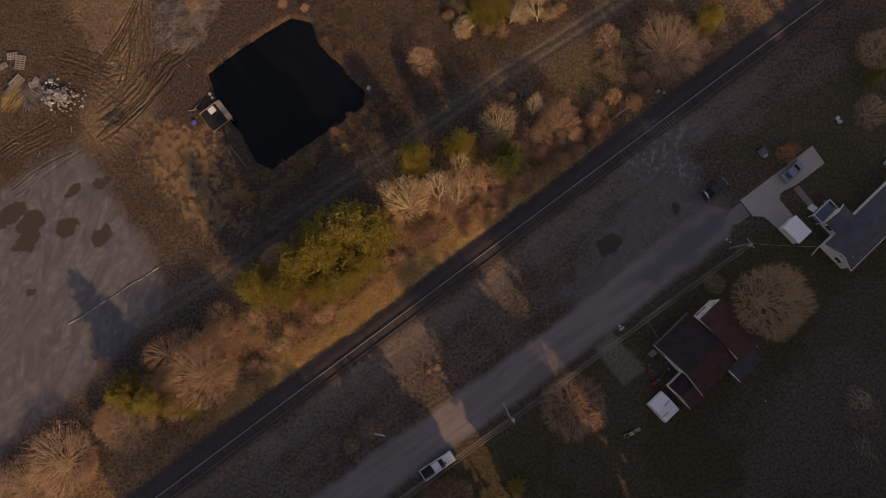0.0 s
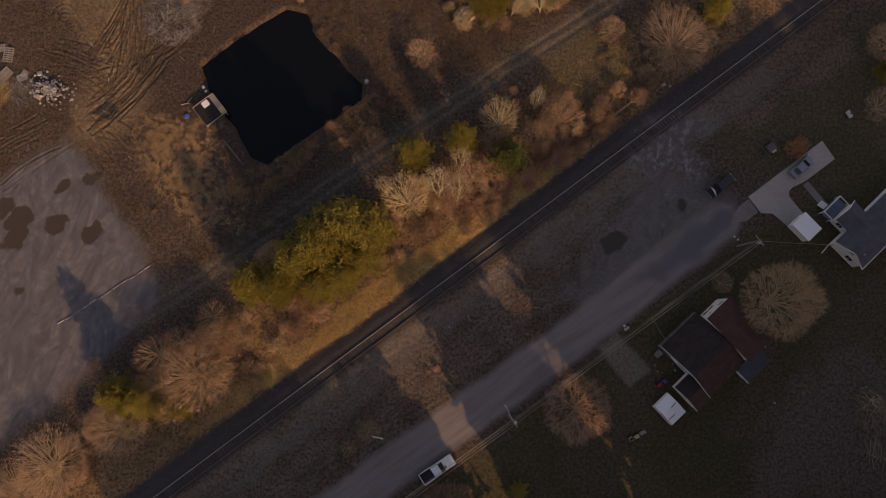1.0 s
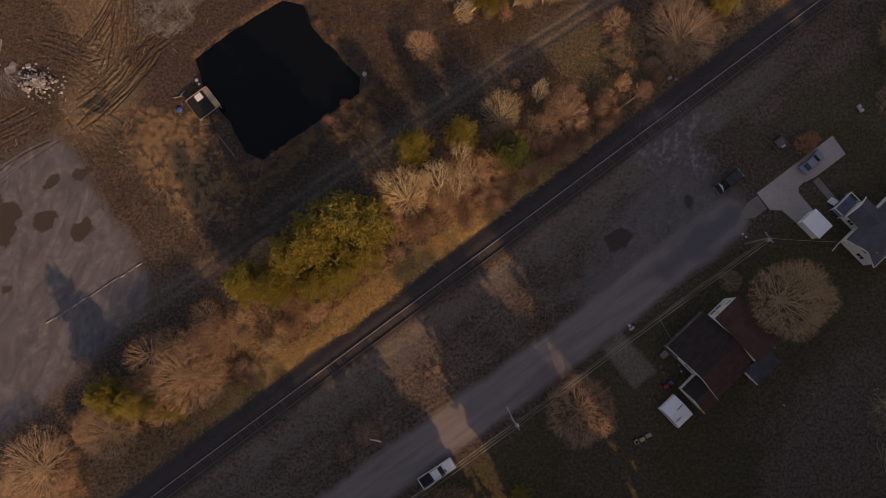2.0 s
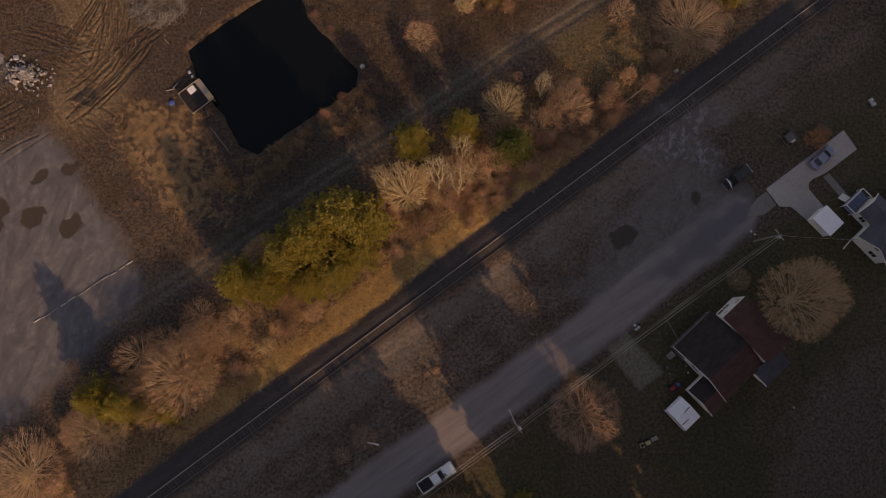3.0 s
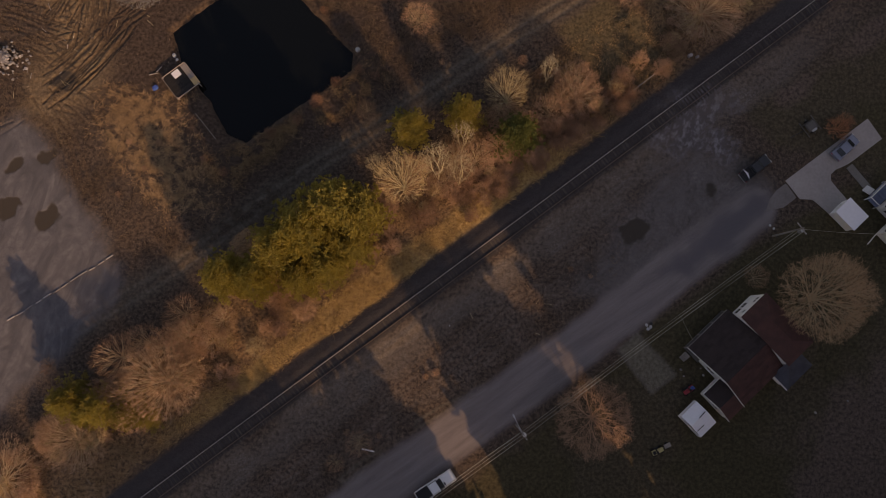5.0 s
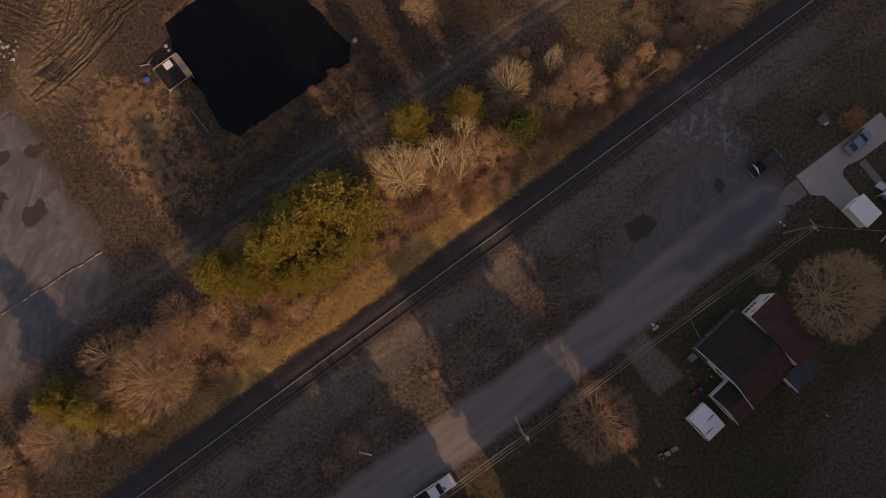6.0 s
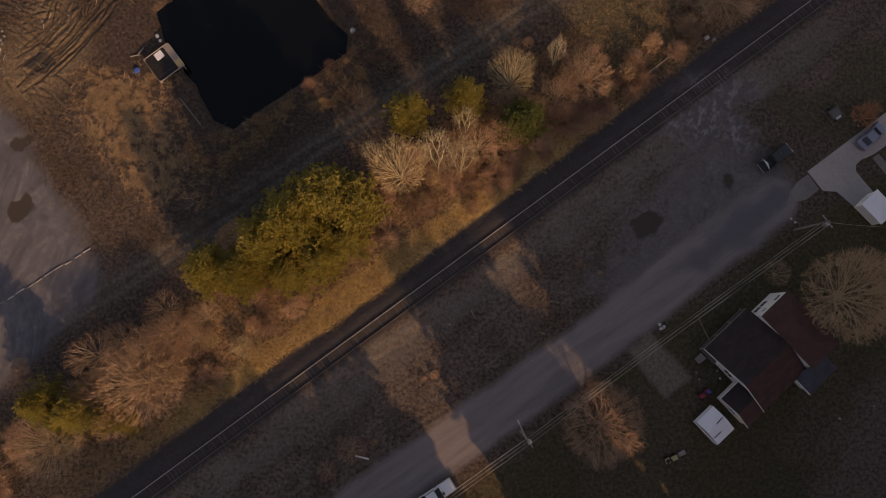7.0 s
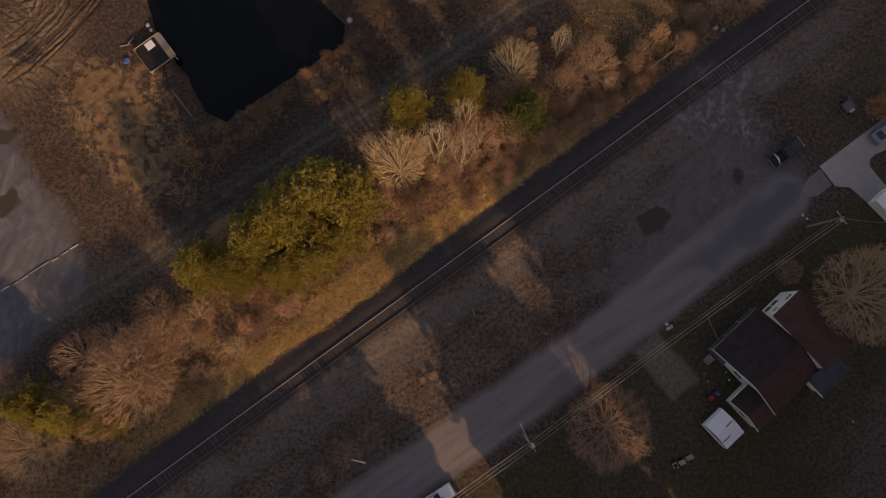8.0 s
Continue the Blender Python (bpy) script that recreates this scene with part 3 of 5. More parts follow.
def dome(r, count, tall, wide, low, shift):
    """Tips spread through a rounded crown, most of them near its outside, uneven in outline."""
    lobes = [(r.uniform(0, 6.28), r.randint(2, 6), r.uniform(0.015, 0.045)) for _ in range(4)]
    out = []
    for i in range(count):
        z = 1 - 1.25 * ((i + 0.5) / count) ** 1.25
        t = 2.39996 * i + r.uniform(-0.4, 0.4)
        k = r.uniform(0.5, 1.0) ** 0.55 * (1 + sum(a * math.sin(m * t + p) for p, m, a in lobes))
        flat = math.sqrt(max(0.0, 1 - z * z))
        out.append((flat * math.cos(t) * wide * k, flat * math.sin(t) * wide * k + shift * k, max(0.25, low + z * (tall - low) * k)))
    return np.array(out)


def bare_tree(seed, tall, wide, twig, limb, name="bare_tree", label="", count=520, stems=7, fork=0.22, low=0.42, group="", lean=0.0, stout=0.016, sprigs=4):
    """A leafless tree: trunk, limbs that part again and again, and a crown of fine twigs. A low fork makes a clump of stems; lean: how far it has grown towards its own y."""
    r = random.Random(seed)
    tree = thing(name, Matrix.Identity(4), label, "tree", group)
    v, f = [], []
    top = Vector((r.uniform(-.1, .1), r.uniform(-.1, .1) + 0.2 * lean * tall * fork, tall * fork))
    base = stout * count ** 0.38
    tube(v, f, Vector((0, 0, -0.3)), top * 0.5, base * 1.5, base * 1.15, 8)
    tube(v, f, top * 0.5, top, base * 1.15, base, 8)
    mesh_part("trunk", v, f, M_BARK, tree)
    limbs, twigs = ([], []), ([], [])
    tips = dome(r, count, tall, wide, tall * low, lean * tall)
    forks(r, limbs, twigs, tips, np.arange(count), top, stout, sprigs, stems)
    mesh_part("branchwork", *limbs, limb, tree)
    mesh_part("crown", *twigs, twig, tree)
    return tree


def shrub(seed, tall, wide, twig, label, group="brush along the railway"):
    """A low many-stemmed bush of thin leafless stems."""
    r = random.Random(seed)
    bush = thing("shrub", Matrix.Identity(4), label, "shrub", group)
    stems = ([], [])
    tube(*stems, Vector((0, 0, -0.2)), Vector((0, 0, 0.15)), 0.12, 0.05, 5)
    forks(r, stems, stems, dome(r, 170, tall, wide, tall * 0.4, 0.0), np.arange(170), Vector((0, 0, 0.1)), 0.0145, 5, 18)
    mesh_part("crown", *stems, twig, bush)
    return bush


def tuft(r, verts, faces, at, way, size, n):
    """A spray of needles round the end of a shoot."""
    for _ in range(n):
        d = (way * 0.7 + Vector((r.gauss(0, 1), r.gauss(0, 1), r.gauss(0.15, 0.8))).normalized()).normalized()
        s = d.orthogonal().normalized() * size * r.uniform(0.16, 0.26)
        k = len(verts)
        e = at + d * size * r.uniform(0.6, 1.1)
        m = at.lerp(e, 0.45)
        verts += [at, m + s, e, m - s]
        faces.append((k, k + 1, k + 2, k + 3))


def conifer(seed, tall, wide, needles, label, group="", limbs=90, thick=2.6, spray=(0.22, 0.46), count_of=6, sprays=6, ragged=1.0):
    """An evergreen with whorled limbs that carry sprays of needles, uneven in outline."""
    r = random.Random(seed)
    tree = thing("evergreen_tree", Matrix.Identity(4), label, "tree", group)
    v, f = [], []
    tube(v, f, Vector((0, 0, -0.3)), Vector((0.1, 0, tall * 0.95)), tall * 0.02, 0.03, 7)
    nv, nf = [], []
    lobes = [(r.uniform(0, 6.28), r.uniform(0.75, 1.2)) for _ in range(5)]
    for i in range(limbs):
        h = (i + r.random()) / limbs
        t = i * 2.4 + r.uniform(-.3, .3)
        lobe = 1 + 0.22 * ragged * sum((k - 1) * 2 * math.cos(t - a) for a, k in lobes)
        reach = wide * (0.25 + 0.85 * (1 - h) ** 0.75) * r.uniform(1.08 - 0.48 * ragged, 1.08) * max(0.55, lobe)
        reach = max(reach, 0.5)
        a = Vector((0, 0, tall * (0.15 + 0.8 * h)))
        d = Vector((math.cos(t), math.sin(t), 0.25 + 0.5 * h)).normalized()
        b = a + d * reach
        tube(v, f, a, b, 0.05, 0.012, 3)
        count = max(3, int(reach * thick))
        for j in range(count):                    # clumps of sprays along the limb
            q = (j + 0.75) / count
            if q < 0.25:
                continue
            side = Vector((-d.y, d.x, 0)) * r.uniform(-1, 1) * 0.42 * reach * (1.15 - q) + Vector((0, 0, r.uniform(-0.1, 0.3)))
            p = a.lerp(b, q) + side
            for _ in range(sprays):
                e = Vector((r.gauss(0, 1), r.gauss(0, 1), r.gauss(0, 0.7))) * spray[1] * 0.55
                tuft(r, nv, nf, p + e, (d * 0.6 + e + Vector((0, 0, 0.2))).normalized(), r.uniform(*spray), count_of)
    mesh_part("trunk", v, f, M_BARK, tree)
    mesh_part("crown", nv, nf, needles, tree)
    return tree


def planted(proto, x, y, size=1.0, turn=None, tall=1.0, r=random.Random(8)):
    turn = r.uniform(0, 360) if turn is None else turn
    return copy_thing(proto, pose(x, y, height(x, y), 0, 0, turn) @ Matrix.Diagonal((size, size, size * tall, 1)))


TAN = [bare_tree(s, 9.5, 6.3, M_TWIG_ROSY, M_LIMB, label="leafless broad tree with tan sunlit twigs", count=2500, stems=16, lean=0.04, stout=0.0135, sprigs=5) for s in (1, 2)]
FAN = [bare_tree(30, 8.0, 5.4, M_TWIG_TAN, M_LIMB_PALE, label="leafless broad tree with a fan of pale stems", count=900, stems=30, fork=0.05, lean=0.2, stout=0.0125, sprigs=4)]
CLUMP = [bare_tree(s, 7.5, 6.9, M_TWIG_WARM, M_LIMB, label="leafless many-stemmed tree with fine tan twigs", count=1600, stems=70, fork=0.03, low=0.36, lean=0.12, stout=0.0125, sprigs=4) for s in (7, 8)]
RED = [bare_tree(s, 7.5, 5.2, M_TWIG_RED, M_TWIG_RED, label="leafless small tree with russet twigs", count=1700, stems=12, fork=0.22, sprigs=6, stout=0.0085) for s in (3, 4)]
SMALL = [bare_tree(s, 7.5, 5.0, M_TWIG_RED, M_LIMB, label="leafless young tree with russet twigs", count=700, stems=22, fork=0.06, sprigs=4, stout=0.012) for s in (9, 10)]
PALE = [bare_tree(s, 11.0, 3.6, M_TWIG_PALE, M_LIMB_PALE, label="slender leafless tree with pale grey branches", count=300, stems=5, fork=0.1, low=0.45, lean=0.36, stout=0.0175, sprigs=4) for s in (5, 6)]
PINE = [conifer(s, 9.5, 3.8, M_NEEDLE, "yellow-green evergreen tree in the brush belt") for s in (11, 12, 13)]
DARKPINE = [conifer(14, 9.0, 3.0, M_NEEDLE_DARK, "dark green evergreen tree in the brush belt")]
BUSH = [shrub(s, 2.4, 1.7, M_TWIG_RED, "russet leafless shrub in the brush belt") for s in (21, 22, 23)]
BUSH_TAN = [shrub(s, 2.4, 1.7, M_TWIG_TAN, "tan leafless shrub in the brush belt") for s in (24, 25)]
BUSH_DARK = [shrub(s, 2.2, 2.0, M_TWIG_BANK, "dark red leafless shrub on the pond bank", "shrubs on the pond bank") for s in (26, 27)]
TALL = [conifer(s, 9.5, 3.8, M_NEEDLE_DARK, "tall evergreen tree in a row beyond the lawn", "", 70, 2.6, (0.8, 1.3), 6, 1, 0.35) for s in (15, 16)]
PROTOS = TALL + FAN + SMALL + TAN + CLUMP + RED + PALE + PINE + DARKPINE + BUSH + BUSH_TAN + BUSH_DARK

for proto, (x, y), size in [
     (RED[1], (0.81, -28.58), 0.9), (TAN[1], (75.27, 47.06), 0.62), (SMALL[0], (73.40, 36.38), 0.65), 
    (PALE[1], (1.78, 51.97), 0.55), (PALE[0], (16.79, 53.64), 0.6), (PALE[1], (69.55, -12.11), 0.6), (SMALL[1], (19.89, 34.18), 0.8),
    (SMALL[0], (-3.73, 45.82), 0.55), (SMALL[1], (-11.34, 31.85), 0.35), (TAN[1], (-27.51, 11.20), 0.5), (SMALL[0], (-11.88, -16.87), 0.42), (SMALL[1], (-15.17, -19.63), 0.3), (SMALL[1], (45.78, 6.95), 0.4),
    (PALE[1], (11.79, 53.15), 0.5), (SMALL[0], (-37.43, 1.42), 0.62), (SMALL[1], (-31.93, 0.43), 0.55), (SMALL[1], (-46.36, -4.82), 0.75), (SMALL[0], (-42.60, -2.75), 0.62), (SMALL[1], (28.69, 49.94), 0.5), (SMALL[0], (-43.38, 56.12), 0.4)]:
    planted(proto, x, y, size)
for (x, y), size, turn, tall in [((-39.38, -8.25), 0.98, 31, 1.0), ((-51.85, -16.42), 0.78, 66, 0.6), ((-62.28, -22.47), 0.98, 37, 0.55), ((-68.20, -26.48), 0.8, 40, 0.5), ((-72.79, -28.56), 0.9, 45, 0.5), ((39.55, 47.29), 0.95, 10, 0.75)]:
    planted(CLUMP[turn % 2], x, y, size, turn, tall)
for proto, (x, y), size, turn in [(FAN[0], (-5.63, 20.08), 0.8, 12), (PALE[1], (-0.66, 21.14), 0.68, 5), (PALE[0], (2.36, 20.43), 0.6, -8), (PALE[1], (2.79, 25.57), 0.55, -5), (FAN[0], (9.54, 33.34), 0.68, 10),
                                  (PALE[0], (15.49, 36.33), 0.42, -10), (PALE[1], (-9.14, 21.68), 0.45, 20)]:
    planted(proto, x, y, size, turn, 1.35)
planted(RED[0], *(21.27, -13.20), 1.1, 40, 0.8)
planted(TAN[0], *(52.6, 3.6), 1.0, -40, 1.5)
for (x, y) in [(-39.37, -8.63), (39.39, 48.32)]:      # low brush round the feet of the clumps
    for k in range(5):
        planted(BUSH[k % 3], x + 2.2 * math.cos(1.256 * k), y + 2.2 * math.sin(1.256 * k), 0.75)
for proto, (x, y), size in [
    (PINE[0], (-30.52, 6.57), 1.1), (PINE[1], (-26.27, 6.35), 1.1), (PINE[1], (-22.6, 10.2), 1.35), (PINE[2], (-18.8, 12.6), 1.55), (PINE[0], (-14.8, 16.0), 1.55), (PINE[1], (-11.4, 15.2), 1.3),
    (PINE[2], (-15.87, 8.23), 1.0), (PINE[0], (-20.19, 6.32), 0.9), (PINE[2], (-12.98, 10.64), 0.9), (PINE[1], (-4.55, 27.81), 0.95), (PINE[0], (2.82, 30.16), 0.9), 
    (PINE[1], (6.99, 54.02), 0.95), (PINE[2], (9.81, 54.73), 0.7), (PINE[2], (46.04, 52.93), 0.7), (PINE[2], (73.99, 42.46), 0.5)]:
    planted(proto, x, y, size)
for proto, (x, y), size, tall in [(PINE[2], (-51.2, -10.4), 0.95, 1.0), (PINE[1], (-47.9, -11.6), 0.95, 0.8), (PINE[0], (-44.6, -12.4), 0.9, 0.62), (PINE[2], (-41.8, -13.2), 0.6, 0.6), (PINE[1], (-50.4, -12.8), 0.65, 0.8)]:
    planted(proto, x, y, size, None, tall)
planted(PINE[0], 12.07, -26.16, 0.45, None, 0.5)
planted(DARKPINE[0], *(10.74, 27.52), 1.25, 30, 0.7)

# brush belt north of the track
r = random.Random(31)
for i in range(250):
    s, n = r.uniform(-14, 128), r.uniform(5.2, 17.0)
    if (28 < s < 84 and n < 8.2) or (s < 24 and n < 10.5):
        continue
    if 66 < s and n > 11.5 - (s - 66) * 0.05:
        continue
    x, y = by_rail(s, n)
    planted(r.choice(BUSH + BUSH + BUSH_TAN), x, y, r.uniform(0.45, 1.05), r.uniform(0, 360))
for i in range(54):
    s, n = r.uniform(8, 100), r.uniform(10.5, 16.0)
    if 26 < s < 56 or (66 < s and n > 14.5 - (s - 66) * 0.06):
        continue
    planted(r.choice(SMALL), *by_rail(s, n), r.uniform(0.42, 0.7), r.uniform(0, 360), r.uniform(1.1, 1.5))
for i in range(70):
    s, n = r.uniform(66, 98), r.uniform(5.0, 11.0)
    planted(r.choice(BUSH), *by_rail(s, n), r.uniform(0.4, 0.85), r.uniform(0, 360))
# bushes round the pond, by the dirt track and on the rough ground
for (x, y), size in [
    ((-35.59, 24.50), 0.6), ((-32.60, 22.50), 0.7), ((-25.85, 28.43), 0.8), ((-21.95, 30.41), 0.7), ((-19.03, 33.40), 0.9), ((-16.10, 36.41), 0.8), ((-12.65, 38.42), 0.7), ((-15.65, 42.00), 0.5), ((-18.18, 47.66), 0.6), ((-20.71, 50.26), 0.6), ((-10.17, 37.39), 0.7),
    ((-28.32, 56.75), 0.9), ((-24.29, 56.00), 0.8),     ((34.53, 45.78), 0.7),     ((-0.97, -6.92), 0.6), ((-2.40, -7.57), 0.45), ((-9.05, -15.96), 0.5), ((-13.78, -15.47), 0.5), ((18.86, 8.05), 0.5), ((21.73, 7.07), 0.4), ((-46.94, 27.05), 0.5), ((-44.36, 23.06), 0.5), ((-42.52, 27.03), 0.5), ((-48.14, 19.13), 0.5),
    ((17.00, 37.73), 0.9), ((19.44, 36.20), 1.0), ((18.41, 34.19), 1.0), ((21.46, 38.72), 0.9), ((21.39, 35.18), 0.9), ((15.93, 33.20), 0.9), ((14.53, 37.75), 0.8), ((12.09, 39.79), 0.8), ((17.36, 30.48), 0.8), ((14.90, 30.19), 0.8), ((22.91, 37.19), 0.8),
    ((-8.16, 17.44), 0.9), ((-4.76, 17.13), 0.9), ((-1.35, 17.89), 0.9), ((1.57, 18.37), 0.9), ((4.50, 19.34), 0.8), ((6.46, 21.30), 0.8), ((8.43, 22.77), 0.8), ((6.01, 24.76), 0.8), ((13.82, 24.22), 0.7)]:
    planted(r.choice(BUSH_DARK if -40 < x < -5 and 20 < y < 52 else BUSH), x, y, size * 0.62)

planted(BUSH[0], -56.84, -6.09, 0.8)

THICKET = [(-1.3, 57.7), (24.8, 58.6), (20.2, 55.0), (11.7, 51.2), (1.7, 51.2)]
for i in range(230):                        # thicket beyond the dirt track
    x, y = r.uniform(-2, 30), r.uniform(48, 62)
    if off_area(np.array([x]), np.array([y]), THICKET)[0] < 0:
        planted(r.choice(BUSH + BUSH_TAN + BUSH_TAN), x, y, r.uniform(0.4, 0.8), r.uniform(0, 360))

# unseen tall evergreens added south of the lane to shade the houses and the lane
E_ACROSS = Vector((-SUN_FROM.y, SUN_FROM.x, 0))
r = random.Random(77)
for p0, p1, step, q0, q1, tall in [(-58, -32, 2.6, 37.0, 41.8, 20.5), (-30, -12.9, 2.6, 42.3, 46, 18.5), (0.6, 7.6, 2.3, 50.5, 54, 22.5), (18.4, 25.5, 2.4, 66.0, 69.8, 29.6), (28.2, 45.5, 2.65, 71.0, 79.5, 33.4), (47.5, 53.0, 2.2, 80, 83, 31.5), (54.4, 105, 2.7, 83.5, 102, 39.0)]:
    count = round((p1 - p0) / step) + 1
    for p in np.linspace(p0, p1, count).tolist():
        q = q0 + (q1 - q0) * (p - p0) / (p1 - p0)
        at = E_ACROSS * p + SUN_FROM * (q + r.uniform(-1.5, 1.5))
        size = tall / 9.5 * r.uniform(0.93, 1.05)
        tree = copy_thing(r.choice(TALL), pose(at.x, at.y, 0, 0, 0, r.uniform(0, 360)) @ Matrix.Diagonal((size * 0.55, size * 0.55, size, 1)))
        tagged(tree, group="evergreens beyond the lawn")
r = random.Random(5)
for i, proto in enumerate(PROTOS):          # the first of each kind stands in the brush to the far north
    proto.matrix_basis = pose(-60 + 7 * i, 92 + r.uniform(-3, 3), 0)


# ---------------------------------------------------------------- grass and weeds
def blades(name, label, mat, area, where, count, low, high, wide, lean=0.45, clump=1.6, seed=0, floor=0.45):
    """A stand of dry stalks, each a narrow upright sliver, thick and thin in clumps."""
    g = np.random.default_rng(seed)
    x0, x1, y0, y1 = area
    x, y = g.uniform(x0, x1, count), g.uniform(y0, y1, count)
    c = field(x, y, clump, seed + 40)
    keep = where(x, y) * np.clip((c - floor) * 5 + 0.35, 0, 1) > g.random(count)
    x, y, c = x[keep], y[keep], c[keep]
    z = land(x, y)[0] - 0.02
    m = len(x)
    h = g.uniform(low, high, m) * (0.55 + 0.9 * c)
    t, u = g.uniform(0, 6.283, m), g.normal(0, lean, (m, 2))
    w = wide * g.uniform(0.6, 1.3, m)
    dx, dy = np.cos(t) * w, np.sin(t) * w
    v = np.empty((m, 3, 3))
    v[:, 0] = np.stack([x - dx, y - dy, z], 1)
    v[:, 1] = np.stack([x + dx, y + dy, z], 1)
    v[:, 2] = np.stack([x + u[:, 0] * h, y + u[:, 1] * h, z + h], 1)
    me = bpy.data.meshes.new(name)
    me.vertices.add(3 * m)
    me.vertices.foreach_set("co", v.astype(np.float32).ravel())
    me.loops.add(3 * m)
    me.loops.foreach_set("vertex_index", np.arange(3 * m, dtype=np.int32))
    me.polygons.add(m)
    me.polygons.foreach_set("loop_start", np.arange(0, 3 * m, 3, dtype=np.int32))
    me.update(calc_edges=True)
    me.materials.append(mat)
    return tagged(new(name, me), label, "grass", kind="stuff")


def stalk_material(name, a, b, c):
    """Dry stalks whose colour differs from one to the next."""
    mat = material(name, a, b, 0.5)
    n, l = mat.node_tree.nodes, mat.node_tree.links
    geo = n.new("ShaderNodeNewGeometry")
    mix = n.new("ShaderNodeMix")
    mix.data_type = "RGBA"
    mix.inputs["B"].default_value = (*c, 1)
    l.new(geo.outputs["Random Per Island"], mix.inputs["Factor"])
    bsdf = n["Principled BSDF"]
    l.new(bsdf.inputs["Base Color"].links[0].from_socket, mix.inputs["A"])
    l.new(mix.outputs["Result"], bsdf.inputs["Base Color"])
    return mat


M_GOLD = stalk_material("golden_grass", (0.74, 0.54, 0.25), (0.60, 0.42, 0.18), (0.50, 0.33, 0.15))
M_RUSSET = stalk_material("russet_weeds", (0.52, 0.36, 0.19), (0.39, 0.26, 0.135), (0.25, 0.165, 0.095))
M_BROWN = stalk_material("brown_weeds", (0.28, 0.20, 0.14), (0.18, 0.13, 0.092), (0.10, 0.075, 0.06))


def rail_n(x, y):
    return (x - RAIL_0.x) * ACROSS.x + (y - RAIL_0.y) * ACROSS.y


def rail_s(x, y):
    return (x - RAIL_0.x) * ALONG.x + (y - RAIL_0.y) * ALONG.y


M_REED = stalk_material("dead_reeds", (0.66, 0.46, 0.26), (0.46, 0.30, 0.165), (0.20, 0.125, 0.078))
REEDS = [(-50.2, 34.0), (-40.6, 33.5), (-37.1, 27.1), (-35.4, 17.7), (-40.7, 16.7), (-45.3, 21.2), (-48.9, 27.1)]
BANK = [(-37.48, 22.03), (-31.70, 25.97), (-23.91, 29.92), (-14.12, 36.91), (-9.19, 40.94), (-8.19, 35.36), (-18.01, 29.88), (-29.67, 22.48), (-30.60, 20.02)]
WILD = [(-22.35, 61.75), (1.84, 61.59), (25.88, 57.23), (11.71, 47.47), (-8.19, 35.36), (-14.15, 40.97), (-18.17, 46.12), (-22.74, 52.86)]
HEATH = [(17.65, 45.89), (26.72, 50.98), (41.99, 59.21), (62.09, 60.12), (41.32, 41.65), (27.17, 30.62), (17.27, 25.69), (11.55, 36.75)]
STRIP = [(-21.31, -19.14), (-8.11, -8.02), (7.22, 1.39), (16.95, 9.03), (26.75, 14.81), (24.62, 7.06), (13.85, -3.40), (-2.42, -13.19), (-13.74, -21.02), (-23.08, -27.39), (-34.27, -30.07)]

def open_field(x, y):
    k = land(x, y)[1]
    return (1 - k["yard"]) * (1 - 0.55 * k["mud"]) * (off_area(x, y, POND) > 0.4) * (1 - 0.95 * k["damp"]) * (rail_n(x, y) > 24)


blades("golden_grass", "tall golden dry grass along the railway bank", M_GOLD, (-60, 40, -30, 50),
       lambda x, y: soft(np.abs(rail_n(x, y) - 5.6) - 1.6 + 2.5 * (field(x, y, 9, 61) - 0.5), 1.2) * soft(np.abs(rail_s(x, y) - 52) - 36, 20), 900000, 0.25, 0.7, 0.021, seed=1, floor=0.3, lean=0.7)
blades("russet_weeds", "russet dead weeds under the brush", M_RUSSET, (-80, 70, -45, 70),
       lambda x, y: soft(np.abs(rail_n(x, y) - 11.0) - 6.5, 2.0) * (rail_s(x, y) < 112), 700000, 0.25, 0.75, 0.022, seed=2, lean=0.6)
blades("reeds", "orange-brown dead reeds beside the pond", M_REED, (-70, -30, 5, 40), lambda x, y: soft(off_area(x, y, REEDS) + 7 * (field(x, y, 5, 91) - 0.5), 6.0), 620000, 0.14, 0.36, 0.026, seed=3, lean=1.5, clump=0.55, floor=0.5)
blades("bank_weeds", "reddish dead weeds on the pond bank", M_RUSSET, (-45, 0, 15, 50), lambda x, y: soft(off_area(x, y, BANK), 3.0), 260000, 0.2, 0.6, 0.019, seed=4, lean=0.7)
blades("rough_weeds", "brown dead weeds on rough ground by the pond", M_BROWN, (-30, 45, 25, 65), lambda x, y: soft(off_area(x, y, WILD), 4.0), 380000, 0.2, 0.6, 0.021, seed=5, lean=0.7)
blades("heath_weeds", "brown dead weeds between the dirt track and the railway", M_BROWN, (0, 80, 15, 65), lambda x, y: soft(off_area(x, y, HEATH), 4.0) * (rail_n(x, y) > 4.5) * (1 - 0.85 * land(x, y)[1]["moss"]), 300000, 0.2, 0.5, 0.021, seed=6, lean=0.5)
blades("verge_weeds", "thin brown weeds on the strip between lane and railway", M_BROWN, (-45, 35, -32, 20), lambda x, y: soft(off_area(x, y, STRIP), 4.0), 110000, 0.15, 0.55, 0.04, seed=7, lean=0.7, floor=0.5)
blades("field_weeds", "brown dead weeds on the ground round the gravel yard", M_BROWN, (-90, -20, 10, 65), open_field, 320000, 0.15, 0.45, 0.022, seed=8, lean=0.6, floor=0.55)


